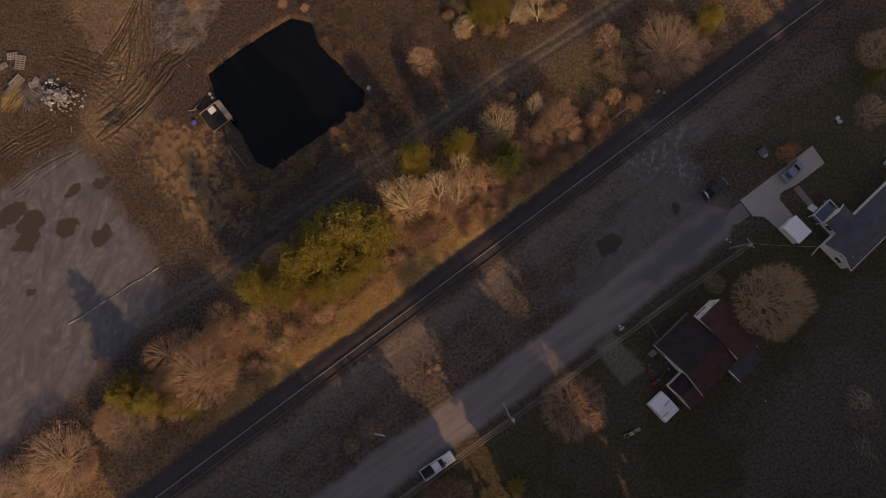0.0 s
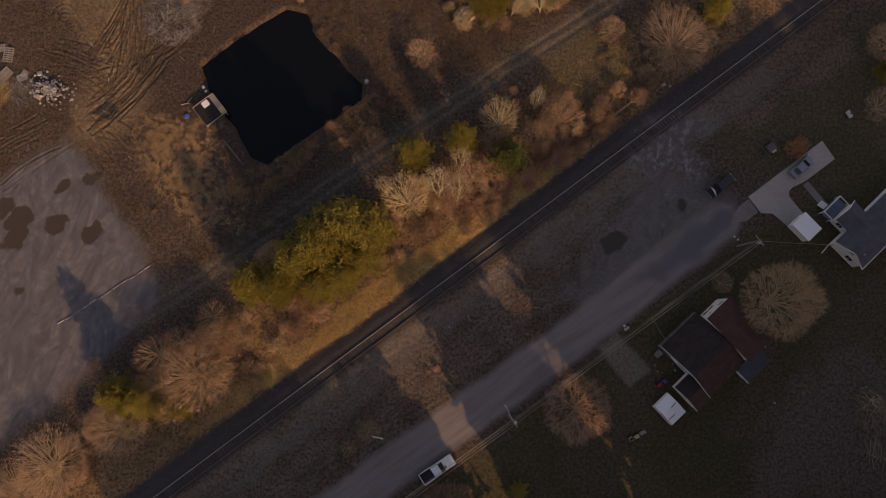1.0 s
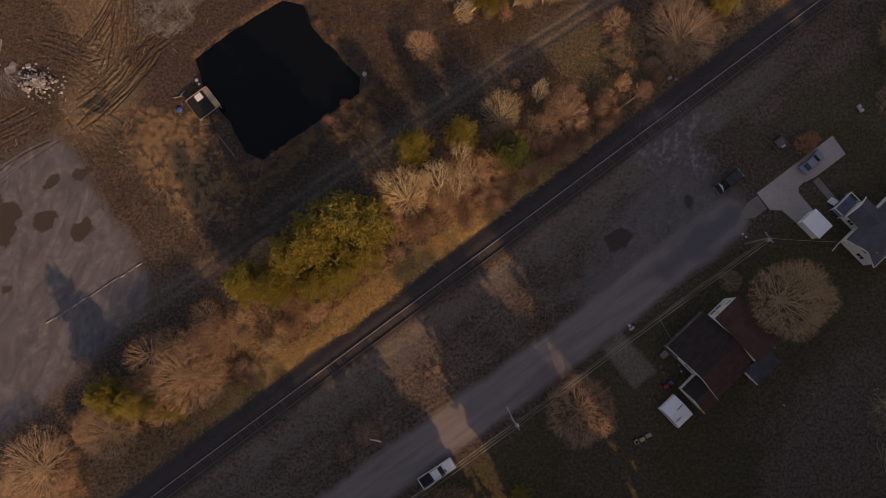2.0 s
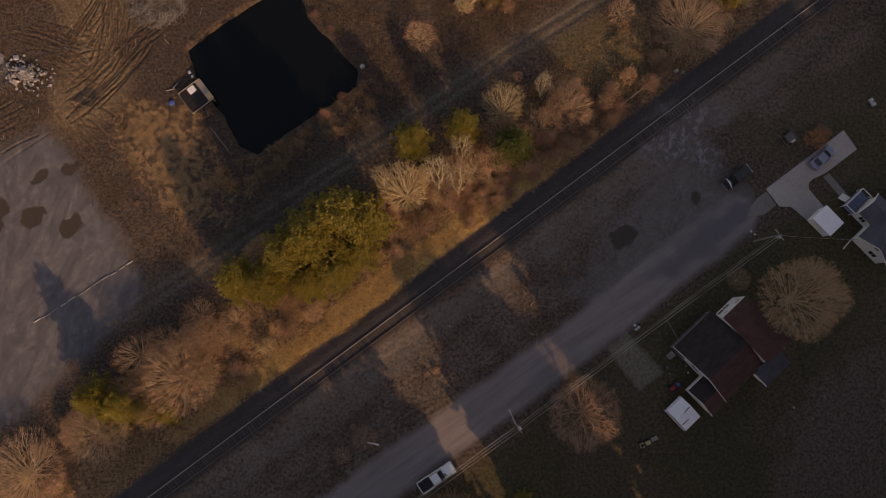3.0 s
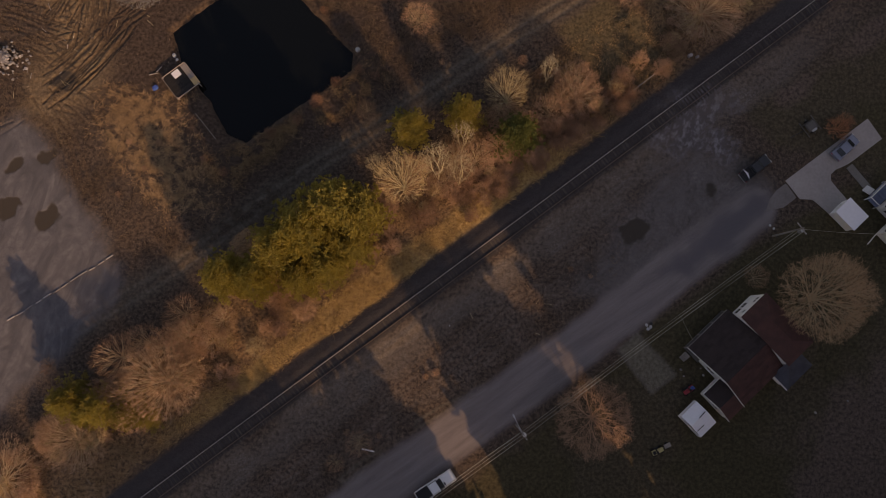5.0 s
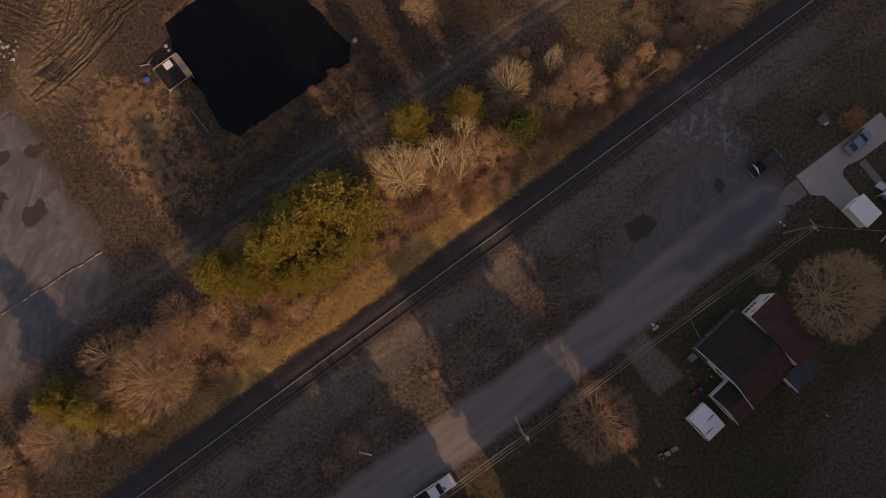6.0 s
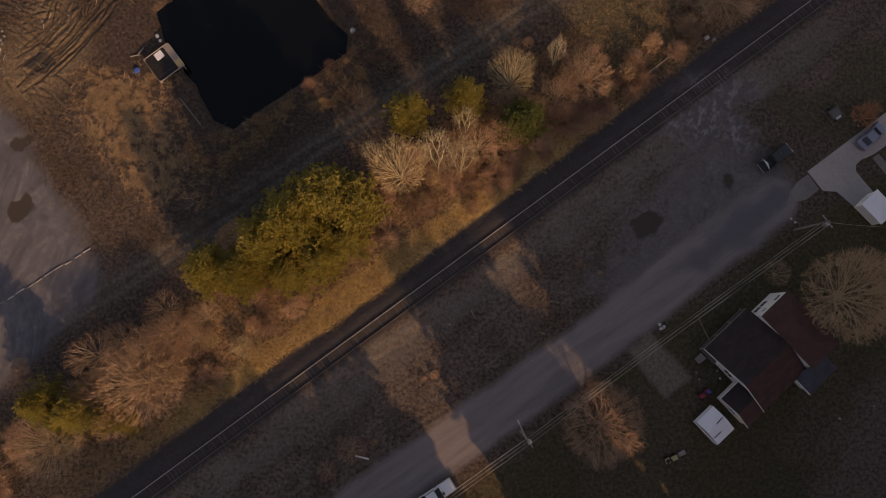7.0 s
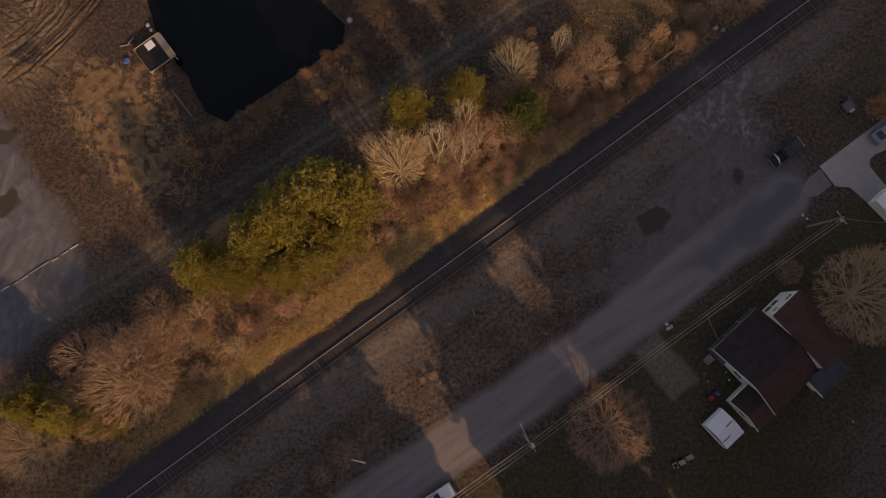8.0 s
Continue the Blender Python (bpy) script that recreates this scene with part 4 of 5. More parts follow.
# ---------------------------------------------------------------- houses
def gable_roof(house, x0, x1, y0, y1, eave, rise, mat, over=0.35, thick=0.16, ridge="x"):
    """Two roof slopes over a rectangle, ridge along x or y."""
    slopes = []
    for sgn in (-1, 1):
        bm = bmesh.new()
        if ridge == "x":
            mid, edge = (y0 + y1) / 2, (y1 + over if sgn > 0 else y0 - over)
            drop = rise * over / ((y1 - y0) / 2)
            ps = [(x0 - over, mid, eave + rise), (x1 + over, mid, eave + rise), (x1 + over, edge, eave - drop), (x0 - over, edge, eave - drop)]
        else:
            mid, edge = (x0 + x1) / 2, (x1 + over if sgn > 0 else x0 - over)
            drop = rise * over / ((x1 - x0) / 2)
            ps = [(mid, y0 - over, eave + rise), (mid, y1 + over, eave + rise), (edge, y1 + over, eave - drop), (edge, y0 - over, eave - drop)]
        low = [bm.verts.new(p) for p in ps]
        top = [bm.verts.new((p[0], p[1], p[2] + thick)) for p in ps]
        bm.faces.new(low)
        bm.faces.new(top)
        for i in range(4):
            bm.faces.new((low[i], low[(i + 1) % 4], top[(i + 1) % 4], top[i]))
        bmesh.ops.recalc_face_normals(bm, faces=bm.faces)
        slopes.append(part("roof", bm, mat, house))
    return slopes


def gable_walls(house, x0, x1, y0, y1, eave, rise, mat, ridge="x", name="wall"):
    """The body under a gable roof."""
    bm = bmesh.new()
    if ridge == "x":
        m = (y0 + y1) / 2
        prof = [(y0, 0), (y1, 0), (y1, eave), (m, eave + rise), (y0, eave)]
        rows = [[bm.verts.new((x, a, b)) for a, b in prof] for x in (x0, x1)]
    else:
        m = (x0 + x1) / 2
        prof = [(x0, 0), (x1, 0), (x1, eave), (m, eave + rise), (x0, eave)]
        rows = [[bm.verts.new((a, y, b)) for a, b in prof] for y in (y0, y1)]
    bm.faces.new(rows[0])
    bm.faces.new(rows[1])
    for i in range(5):
        bm.faces.new((rows[0][i], rows[0][(i + 1) % 5], rows[1][(i + 1) % 5], rows[1][i]))
    bmesh.ops.recalc_face_normals(bm, faces=bm.faces)
    return part(name, bm, mat, house)



def sloped_panel(name, mat, house, corners, thick=0.14, label=""):
    """A flat roof slope with thickness through three or four corners."""
    bm = bmesh.new()
    low = [bm.verts.new(p) for p in corners]
    top = [bm.verts.new((p[0], p[1], p[2] + thick)) for p in corners]
    k = len(corners)
    bm.faces.new(low)
    bm.faces.new(top)
    for i in range(k):
        bm.faces.new((low[i], low[(i + 1) % k], top[(i + 1) % k], top[i]))
    bmesh.ops.recalc_face_normals(bm, faces=bm.faces)
    return part(name, bm, mat, house, label)


def window(house, at, face, wide, tall, name="window"):
    """A framed window on a wall that faces along +-x or +-y; at: its middle."""
    turn = {"+x": -90, "-x": 90, "+y": 0, "-y": 180}[face]
    m = pose(*at, 0, 0, turn)
    bm = bmesh.new()
    for a, b, c, d in ((-wide / 2 - .08, -wide / 2, -tall / 2 - .08, tall / 2 + .08), (wide / 2, wide / 2 + .08, -tall / 2 - .08, tall / 2 + .08),
                       (-wide / 2, wide / 2, -tall / 2 - .08, -tall / 2), (-wide / 2, wide / 2, tall / 2, tall / 2 + .08), (-.025, .025, -tall / 2, tall / 2)):
        box(bm, a, b, -0.02, 0.07, c, d, m=m)
    win = part(name, bm, M_TRIM, house)
    for a, b in ((-wide / 2, -.025), (.025, wide / 2)):
        boxed("pane", M_GLASS, win, a, b, -0.02, 0.025, -tall / 2, tall / 2, m=m)
    boxed("sill", M_TRIM, win, -wide / 2 - .12, wide / 2 + .12, 0.07, 0.13, -tall / 2 - .12, -tall / 2 - .08, m=m)
    return win


def shingle_rows(house, roof_mat, corner, along, down, across_m, down_m, lift=0.02, row=0.42, wide=1.15, seed=0):
    """Shingle strips laid on a slope from corner; along and down are unit ways, pieces share one mesh."""
    normal = along.cross(down).normalized()
    if normal.z < 0:
        normal = -normal
    me = bpy.data.meshes.get("shingle_" + roof_mat.name)
    if me is None:
        bm = bmesh.new()
        box(bm, 0.006, wide - 0.006, 0, row + 0.05, 0, 0.022)
        me = bpy.data.meshes.new("shingle_" + roof_mat.name)
        bm.to_mesh(me)
        bm.free()
        me.materials.append(roof_mat)
    r = random.Random(seed)
    rows_n, cols = int(down_m / row), int(across_m / wide)
    for j in range(rows_n):
        for i in range(cols - (j % 2)):
            ob = new("shingle", me)
            ob.parent = house
            p = corner + along * (i * wide + (j % 2) * wide / 2 + r.uniform(-.01, .01)) + down * (j * row) + normal * (lift + r.uniform(0, 0.008))
            x, y, z = along, down, normal
            if x.cross(y).dot(z) < 0:
                z = -z
            ob.matrix_basis = Matrix(((x.x, y.x, z.x, p.x), (x.y, y.y, z.y, p.y), (x.z, y.z, z.z, p.z), (0, 0, 0, 1)))


M_DULL = material("dull_grey_steel", (0.13, 0.12, 0.11), (0.085, 0.08, 0.075), 2, rough=0.7)


def red_house():
    """Three joined blocks: a low gabled wing, a taller hipped block behind it, a small lean extension, a porch roof."""
    h = thing("house", pose((35.06, -3.39)[0], (35.06, -3.39)[1], 0, 0, 0, 43), "white-sided house with dark brown and red shingle roofs on the lawn", "house")
    # low wing, ridge along x; an open porch under its north-west eave
    bm = bmesh.new()
    prof = [(-10.7, 0), (-2.9, 0), (-2.9, 3.45), (-6.25, 4.75), (-10.7, 2.75)]
    rows = [[bm.verts.new((x, a, b)) for a, b in prof] for x in (0.35, 8.1)]
    bm.faces.new(rows[0])
    bm.faces.new(rows[1])
    for i in range(5):
        bm.faces.new((rows[0][i], rows[0][(i + 1) % 5], rows[1][(i + 1) % 5], rows[1][i]))
    bmesh.ops.recalc_face_normals(bm, faces=bm.faces)
    part("wall", bm, M_WHITE, h, "white clapboard wall")
    sloped_panel("roof", M_ROOF_DARKER, h, [(0, 0.1, 2.4), (8.1, 0.1, 2.4), (8.1, -6.25, 4.8), (0, -6.25, 4.8)], label="dark brown shingle slope")
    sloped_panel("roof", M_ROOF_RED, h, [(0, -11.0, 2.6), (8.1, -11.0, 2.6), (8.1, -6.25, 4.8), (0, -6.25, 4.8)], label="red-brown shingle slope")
    boxed("ridge_cap", M_ROOF_DARKER, h, 0, 8.1, -6.37, -6.13, 4.9, 4.97)
    for a, b in (((0, 0.1, 2.4), (0, -6.25, 4.8)), ((0, -11.0, 2.6), (0, -6.25, 4.8))):
        d = Vector(b) - Vector(a)
        m = Matrix.Translation(a) @ d.to_track_quat("X", "Z").to_matrix().to_4x4()
        boxed("rake_board", M_TRIM, h, 0, d.length, -0.02, 0.04, -0.02, 0.2, m=m)
    boxed("gutter", M_WOOD, h, 0, 8.0, 0.1, 0.19, 2.42, 2.52, 0.02)
    for x in (0.25, 2.9, 5.5, 7.9):
        boxed("porch_post", M_WOOD, h, x - .06, x + .06, -0.15, -0.03, 0, 2.42)
    boxed("porch_floor", M_DULL, h, 0.1, 8.1, -2.9, -0.05, 0, 0.25)
    window(h, (0.35, -4.6, 1.6), "-x", 1.3, 1.2)
    window(h, (0.35, -5.9, 3.4), "-x", 0.8, 0.8)
    for x in (2.2, 5.6):
        window(h, (x, -2.9, 1.6), "+y", 1.2, 1.2)
    # steps and clutter rail at the wing's corner
    boxed("step", M_WOOD, h, -0.95, -0.15, -1.5, -0.6, 0, 0.5)
    boxed("step", M_WOOD, h, -1.3, -0.95, -1.5, -0.6, 0, 0.25)
    # tall block with a hipped roof
    boxed("wall", M_WHITE, h, 8.12, 12.7, -10.4, -1.35, 0, 4.95, label="white clapboard wall of the taller block")
    e, t = 4.9, 6.0
    c = [(7.95, -1.3, e), (12.95, -1.3, e), (12.95, -10.6, e), (7.95, -10.6, e)]
    p, q = (10.45, -4.1, t), (10.45, -8.1, t)
    sloped_panel("roof", M_ROOF_RED, h, [c[0], c[1], p], label="red-brown shingle hip")
    sloped_panel("roof", M_ROOF_RED, h, [c[1], c[2], q, p], label="red-brown shingle slope")
    sloped_panel("roof", M_ROOF_RED, h, [c[2], c[3], q], label="red-brown shingle hip")
    sloped_panel("roof", M_ROOF_RED, h, [c[3], c[0], p, q], label="red-brown shingle slope")
    boxed("ridge_cap", M_ROOF_RED, h, 10.33, 10.57, -8.1, -4.1, t + 0.1, t + 0.18)
    for x, z in ((9.3, 1.5), (10.5, 1.5), (11.6, 3.8)):
        window(h, (x, -1.35, z), "+y", 0.95, 1.15 if z < 3 else 0.7)
    window(h, (9.2, -1.35, 3.7), "+y", 0.6, 0.6)
    # small gabled extension
    gable_walls(h, -2.75, 0.33, -10.9, -6.35, 2.3, 1.2, M_WHITE)
    for y, mt, lb in ((-6.1, M_ROOF_DARKER, "dark brown shingle slope"), (-11.15, M_ROOF_RED, "red-brown shingle slope")):
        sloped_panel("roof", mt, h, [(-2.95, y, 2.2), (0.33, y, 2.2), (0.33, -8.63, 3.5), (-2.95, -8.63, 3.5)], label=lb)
    boxed("gutter", M_TRIM, h, -2.95, 0.3, -6.1, -5.96, 2.2, 2.33, 0.02)
    for y in (-6.1, -11.15):
        a, b = Vector((-2.97, y, 2.2)), Vector((-2.97, -8.63, 3.5))
        m = Matrix.Translation(a) @ (b - a).to_track_quat("X", "Z").to_matrix().to_4x4()
        boxed("rake_board", M_TRIM, h, 0, (b - a).length, -0.04, 0.04, -0.04, 0.2, m=m)
    window(h, (-2.75, -8.6, 1.4), "-x", 1.0, 1.0)
    # back porch with a grey roof
    boxed("wall", M_WHITE, h, 6.5, 11.0, -13.2, -10.42, 0, 2.3)
    sloped_panel("roof", M_ROOF_PORCH, h, [(6.2, -13.7, 2.4), (11.3, -13.7, 2.4), (8.9, -10.65, 3.7)], label="slate grey shingle hip")
    sloped_panel("roof", M_ROOF_PORCH, h, [(6.2, -13.7, 2.4), (8.9, -10.65, 3.7), (6.2, -10.65, 2.4)], label="slate grey shingle hip")
    sloped_panel("roof", M_ROOF_PORCH, h, [(11.3, -13.7, 2.4), (8.9, -10.65, 3.7), (11.3, -10.65, 2.4)], label="slate grey shingle hip")
    boxed("gutter", M_TRIM, h, 6.05, 6.2, -13.7, -11.0, 2.3, 2.5, 0.02)
    # shingle courses on the two slopes of the low wing
    ux = Vector((1, 0, 0))
    d1, d2 = Vector((0, 6.35, -2.4)).normalized(), Vector((0, -4.75, -2.2)).normalized()
    shingle_rows(h, M_ROOF_DARKER, Vector((0, -6.25, 4.94)), ux, d1, 8.1, 6.75, seed=1)
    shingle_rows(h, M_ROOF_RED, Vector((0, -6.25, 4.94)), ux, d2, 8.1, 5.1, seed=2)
    return h


def grey_house():
    """A long low house with a cross wing, and a railed deck."""
    h = thing("house", pose((63.50, 12.95)[0], (63.50, 12.95)[1], 0, 0, 0, 43), "white-sided house with slate grey shingle roofs beside a concrete drive", "house")
    gable_walls(h, 0.95, 19.5, -5.5, -0.2, 2.75, 2.0, M_WHITE)
    for y in (0.1, -5.9):
        sloped_panel("roof", M_ROOF_GREY, h, [(0.6, y, 2.65), (19.8, y, 2.65), (19.8, -2.85, 4.78), (0.6, -2.85, 4.78)], label="slate grey shingle slope")
        a, b = Vector((0.58, y, 2.65)), Vector((0.58, -2.85, 4.78))
        m = Matrix.Translation(a) @ (b - a).to_track_quat("X", "Z").to_matrix().to_4x4()
        boxed("rake_board", M_TRIM, h, 0, (b - a).length, -0.04, 0.04, -0.04, 0.2, m=m)
    boxed("ridge_cap", M_ROOF_GREY, h, 0.6, 19.8, -2.97, -2.73, 4.87, 4.94)
    boxed("gutter", M_TRIM, h, 0.6, 19.8, -6.05, -5.9, 2.62, 2.76, 0.02)
    boxed("gutter", M_TRIM, h, 7.9, 19.8, 0.1, 0.25, 2.62, 2.76, 0.02)
    window(h, (0.95, -3.6, 1.5), "-x", 1.2, 1.1)
    window(h, (0.95, -2.85, 3.6), "-x", 0.7, 0.5)
    gable_walls(h, 3.75, 7.6, -1.0, 2.35, 2.6, 1.0, M_WHITE, ridge="y")
    for x in (3.5, 7.9):
        sloped_panel("roof", M_ROOF_GREY, h, [(x, 2.6, 2.55), (x, -1.2, 2.55), (5.7, -1.9, 3.85), (5.7, 2.6, 3.85)], label="slate grey shingle slope")
        a, b = Vector((x, 2.62, 2.55)), Vector((5.7, 2.62, 3.85))
        m = Matrix.Translation(a) @ (b - a).to_track_quat("X", "Z").to_matrix().to_4x4()
        boxed("rake_board", M_TRIM, h, 0, (b - a).length, -0.04, 0.04, -0.04, 0.2, m=m)
    window(h, (3.75, 1.2, 1.5), "-x", 1.0, 1.1)
    for x, y in ((0.95, -5.2), (13.0, -5.2)):
        boxed("vent_pipe", M_METAL, h, x + 0.9, x + 1.05, -4.2, -4.05, 3.6, 4.3)
    ux = Vector((1, 0, 0))
    for y, sd in ((0.1, 3), (-5.9, 4)):
        d = Vector((0, y + 2.85, -2.13)).normalized()
        shingle_rows(h, M_ROOF_GREY, Vector((0.6, -2.85, 4.92)), ux, d, 12.6, 3.6, seed=sd)
    deck = thing("deck", h.matrix_basis @ pose(3.3, 2.65, 0), "grey-blue boarded deck with white railing", "deck")
    blue = material("grey_blue_deck_paint", (0.13, 0.16, 0.23), (0.10, 0.12, 0.18), 2, vary=0.12)
    for i in range(13):
        boxed("board", blue, deck, 0.05 + i * 0.3, 0.33 + i * 0.3, 0, 2.0, 0.85, 0.9)
    for x in (0.1, 3.9):
        for y in (0.1, 1.9):
            boxed("post", M_TRIM, deck, x - .05, x + .05, y - .05, y + .05, 0, 1.95)
    boxed("rail", M_TRIM, deck, 0.04, 0.16, 0, 2.0, 1.85, 1.95)
    boxed("rail", M_TRIM, deck, 3.84, 3.96, 0, 2.0, 1.85, 1.95)
    boxed("rail", M_TRIM, deck, 0, 4.0, 1.84, 1.96, 1.86, 1.96)
    for i in range(19):
        boxed("baluster", M_TRIM, deck, 0.2 + i * 0.2, 0.23 + i * 0.2, 1.88, 1.92, 0.9, 1.86)
    for j in range(4):
        boxed("step", M_TRIM, deck, 0.9, 2.0, 2.0 + 0.28 * j, 2.28 + 0.28 * j, 0.55 - 0.18 * j, 0.72 - 0.18 * j)
    shed = thing("storage_shed", h.matrix_basis @ pose(-2.0, 3.1, 0), "small white storage shed with a pale flat roof", "shed")
    boxed("wall", M_WHITE, shed, 0, 2.8, 0, 3.5, 0, 2.1)
    sloped_panel("roof", M_CANVAS, shed, [(-0.15, -0.15, 2.1), (2.95, -0.15, 2.1), (2.95, 3.65, 2.2), (-0.15, 3.65, 2.2)], 0.08, "pale metal roof")
    boxed("door", M_TRIM, shed, 0.9, 1.9, 3.5, 3.54, 0.05, 1.95)
    boxed("handle", M_DARK, shed, 1.75, 1.8, 3.54, 3.6, 0.95, 1.1)
    tagged(boxed("plank", M_TRIM, None, -0.9, 1.3, -0.08, 0.08, 0.03, 0.09, 0.01, m=h.matrix_basis @ pose(-0.2, -0.35, 0, 0, 0, 5)), "white painted plank on the grass by the house", "plank")
    return h


red_house()
grey_house()

# concrete drive and path
bm = bmesh.new()
drive = [(51.26, 21.44), (64.15, 31.00), (66.12, 27.90), (61.74, 24.64), (60.73, 23.96), (59.93, 23.57), (58.94, 23.18), (58.12, 22.39), (58.07, 21.50), (58.79, 20.51), (60.61, 18.24), (58.26, 15.81), (56.50, 17.38), (55.20, 18.57), (53.27, 18.68)]
prism(bm, drive, -0.1, 0.10)
tagged(part("driveway", bm, M_CONCRETE), "pale poured concrete drive with a rounded lawn island", "driveway", kind="structure")
bm = bmesh.new()
prism(bm, [(60.50, 23.36), (61.42, 24.05), (64.41, 20.19), (63.59, 19.40)], -0.1, 0.09)
tagged(part("path", bm, material("mossy_concrete", (0.2, 0.185, 0.165), (0.14, 0.13, 0.115), 1.2, bump=0.2)), "narrow concrete path to the deck steps", "path", kind="structure")
bm = bmesh.new()
prism(bm, [(48.14, 16.84), (48.80, 18.60), (49.83, 19.97), (51.34, 21.05), (52.79, 18.87), (50.88, 17.41)], -0.1, 0.06)
tagged(part("apron", bm, material("worn_grey_asphalt", (0.215, 0.19, 0.178), (0.155, 0.136, 0.128), 1.0, bump=0.2)), "worn asphalt apron between lane and drive", "apron", kind="structure")


# ---------------------------------------------------------------- vehicles
def side_body(bm, profile, half, round_by=0.06):
    """A body of the side profile (x, z), drawn in towards the top."""
    zs = [z for _, z in profile]
    lo, hi = min(zs), max(zs)
    rows = []
    for s in (-1, 1):
        rows.append([bm.verts.new((x, s * half * (1 - 0.10 * (z - lo) / (hi - lo)), z)) for x, z in profile])
    k = len(profile)
    bm.faces.new(rows[0])
    bm.faces.new(rows[1])
    for i in range(k):
        bm.faces.new((rows[0][i], rows[0][(i + 1) % k], rows[1][(i + 1) % k], rows[1][i]))
    bmesh.ops.recalc_face_normals(bm, faces=bm.faces)
    bmesh.ops.bevel(bm, geom=bm.edges[:], offset=round_by, segments=3, profile=0.5, affect="EDGES")
    return bm


def wheels(car, xs, half, rad):
    for x in xs:
        for s in (-1, 1):
            w = rod("wheel", M_TYRE, car, (x, s * (half - 0.24), rad), (x, s * half, rad), rad, rad, 20)
            rod("rim", M_METAL, w, (x, s * (half - 0.05), rad), (x, s * (half + 0.012), rad), rad * 0.6, rad * 0.55, 14)


def pickup(at, turn, paint, label, load, size=1.0):
    """A four-door pickup, nose along +x."""
    car = thing("pickup_truck", pose(*at, 0, 0, 0, turn) @ Matrix.Scale(size, 4), label, "truck", "parked vehicles")
    part("body", side_body(bmesh.new(), [(-2.95, 0.45), (2.85, 0.45), (3.0, 0.7), (2.92, 0.92), (2.7, 1.05), (1.05, 1.2), (-0.95, 1.2), (-0.95, 0.75), (-2.95, 0.75)], 0.97, 0.12), paint, car)
    part("cab", side_body(bmesh.new(), [(-0.95, 1.15), (1.15, 1.15), (0.45, 1.82), (-0.75, 1.85)], 0.88), paint, car)
    m = pose(0.83, 0, 1.52, 0, 44, 0)
    boxed("windscreen", M_GLASS, car, -0.44, 0.44, -0.76, 0.76, -0.01, 0.06, 0.01, m)
    boxed("rear_window", M_GLASS, car, -0.94, -0.86, -0.62, 0.62, 1.35, 1.72)
    for s in (-1, 1):
        for x0, x1 in ((-0.7, -0.05), (0.02, 0.62)):
            boxed("side_window", M_GLASS, car, x0, x1, s * 0.83 - .02, s * 0.83 + .02, 1.32, 1.68)
        boxed("bed_side", paint, car, -2.95, -0.95, s * 0.95 - .05, s * 0.95 + .05, 0.7, 1.22, 0.02)
        boxed("mirror", M_DARK, car, 0.75, 0.92, s * 1.08 - .1, s * 1.08 + .1, 1.15, 1.35, 0.03)
        boxed("headlight", M_TRIM, car, 2.88, 2.99, s * 0.72 - .18, s * 0.72 + .18, 0.82, 0.98, 0.02)
        boxed("tail_light", M_REDPAINT, car, -2.99, -2.92, s * 0.92 - .08, s * 0.92 + .08, 0.85, 1.15, 0.01)
    boxed("tailgate", paint, car, -3.0, -2.92, -0.84, 0.84, 0.72, 1.2, 0.02)
    boxed("bed_floor", M_DARK, car, -2.92, -0.97, -0.86, 0.86, 0.72, 0.80)
    boxed("bumper", M_METAL, car, 2.95, 3.1, -0.92, 0.92, 0.45, 0.65, 0.04)
    boxed("bumper", M_METAL, car, -3.12, -2.97, -0.92, 0.92, 0.45, 0.62, 0.04)
    boxed("hood_scoop", M_GLASS if load == "none" else paint, car, 1.25, 1.5, -0.55, -0.1, 1.13, 1.2, 0.02)
    wheels(car, (-1.95, 1.9), 0.98, 0.40)
    return car


pickup((-0.94, -22.91), 33.5, M_CAR_WHITE, "white pickup truck with a dark open bed parked by the lane", "none")
old = pickup((46.57, 23.24), 37, M_CAR_DARK, "charcoal pickup truck with pale boards in its bed", "boards", 0.84)
for i in range(4):
    tagged(boxed("board", M_CANVAS, None, -0.7, 0.7, -0.08, 0.08, 0.8, 0.86, 0.01, old.matrix_basis @ pose(-1.9, -0.45 + 0.3 * i, 0.02 * i, 0, 0, 65 + 9 * i)), "pale loose board in a truck bed", "board", "boards in the truck")


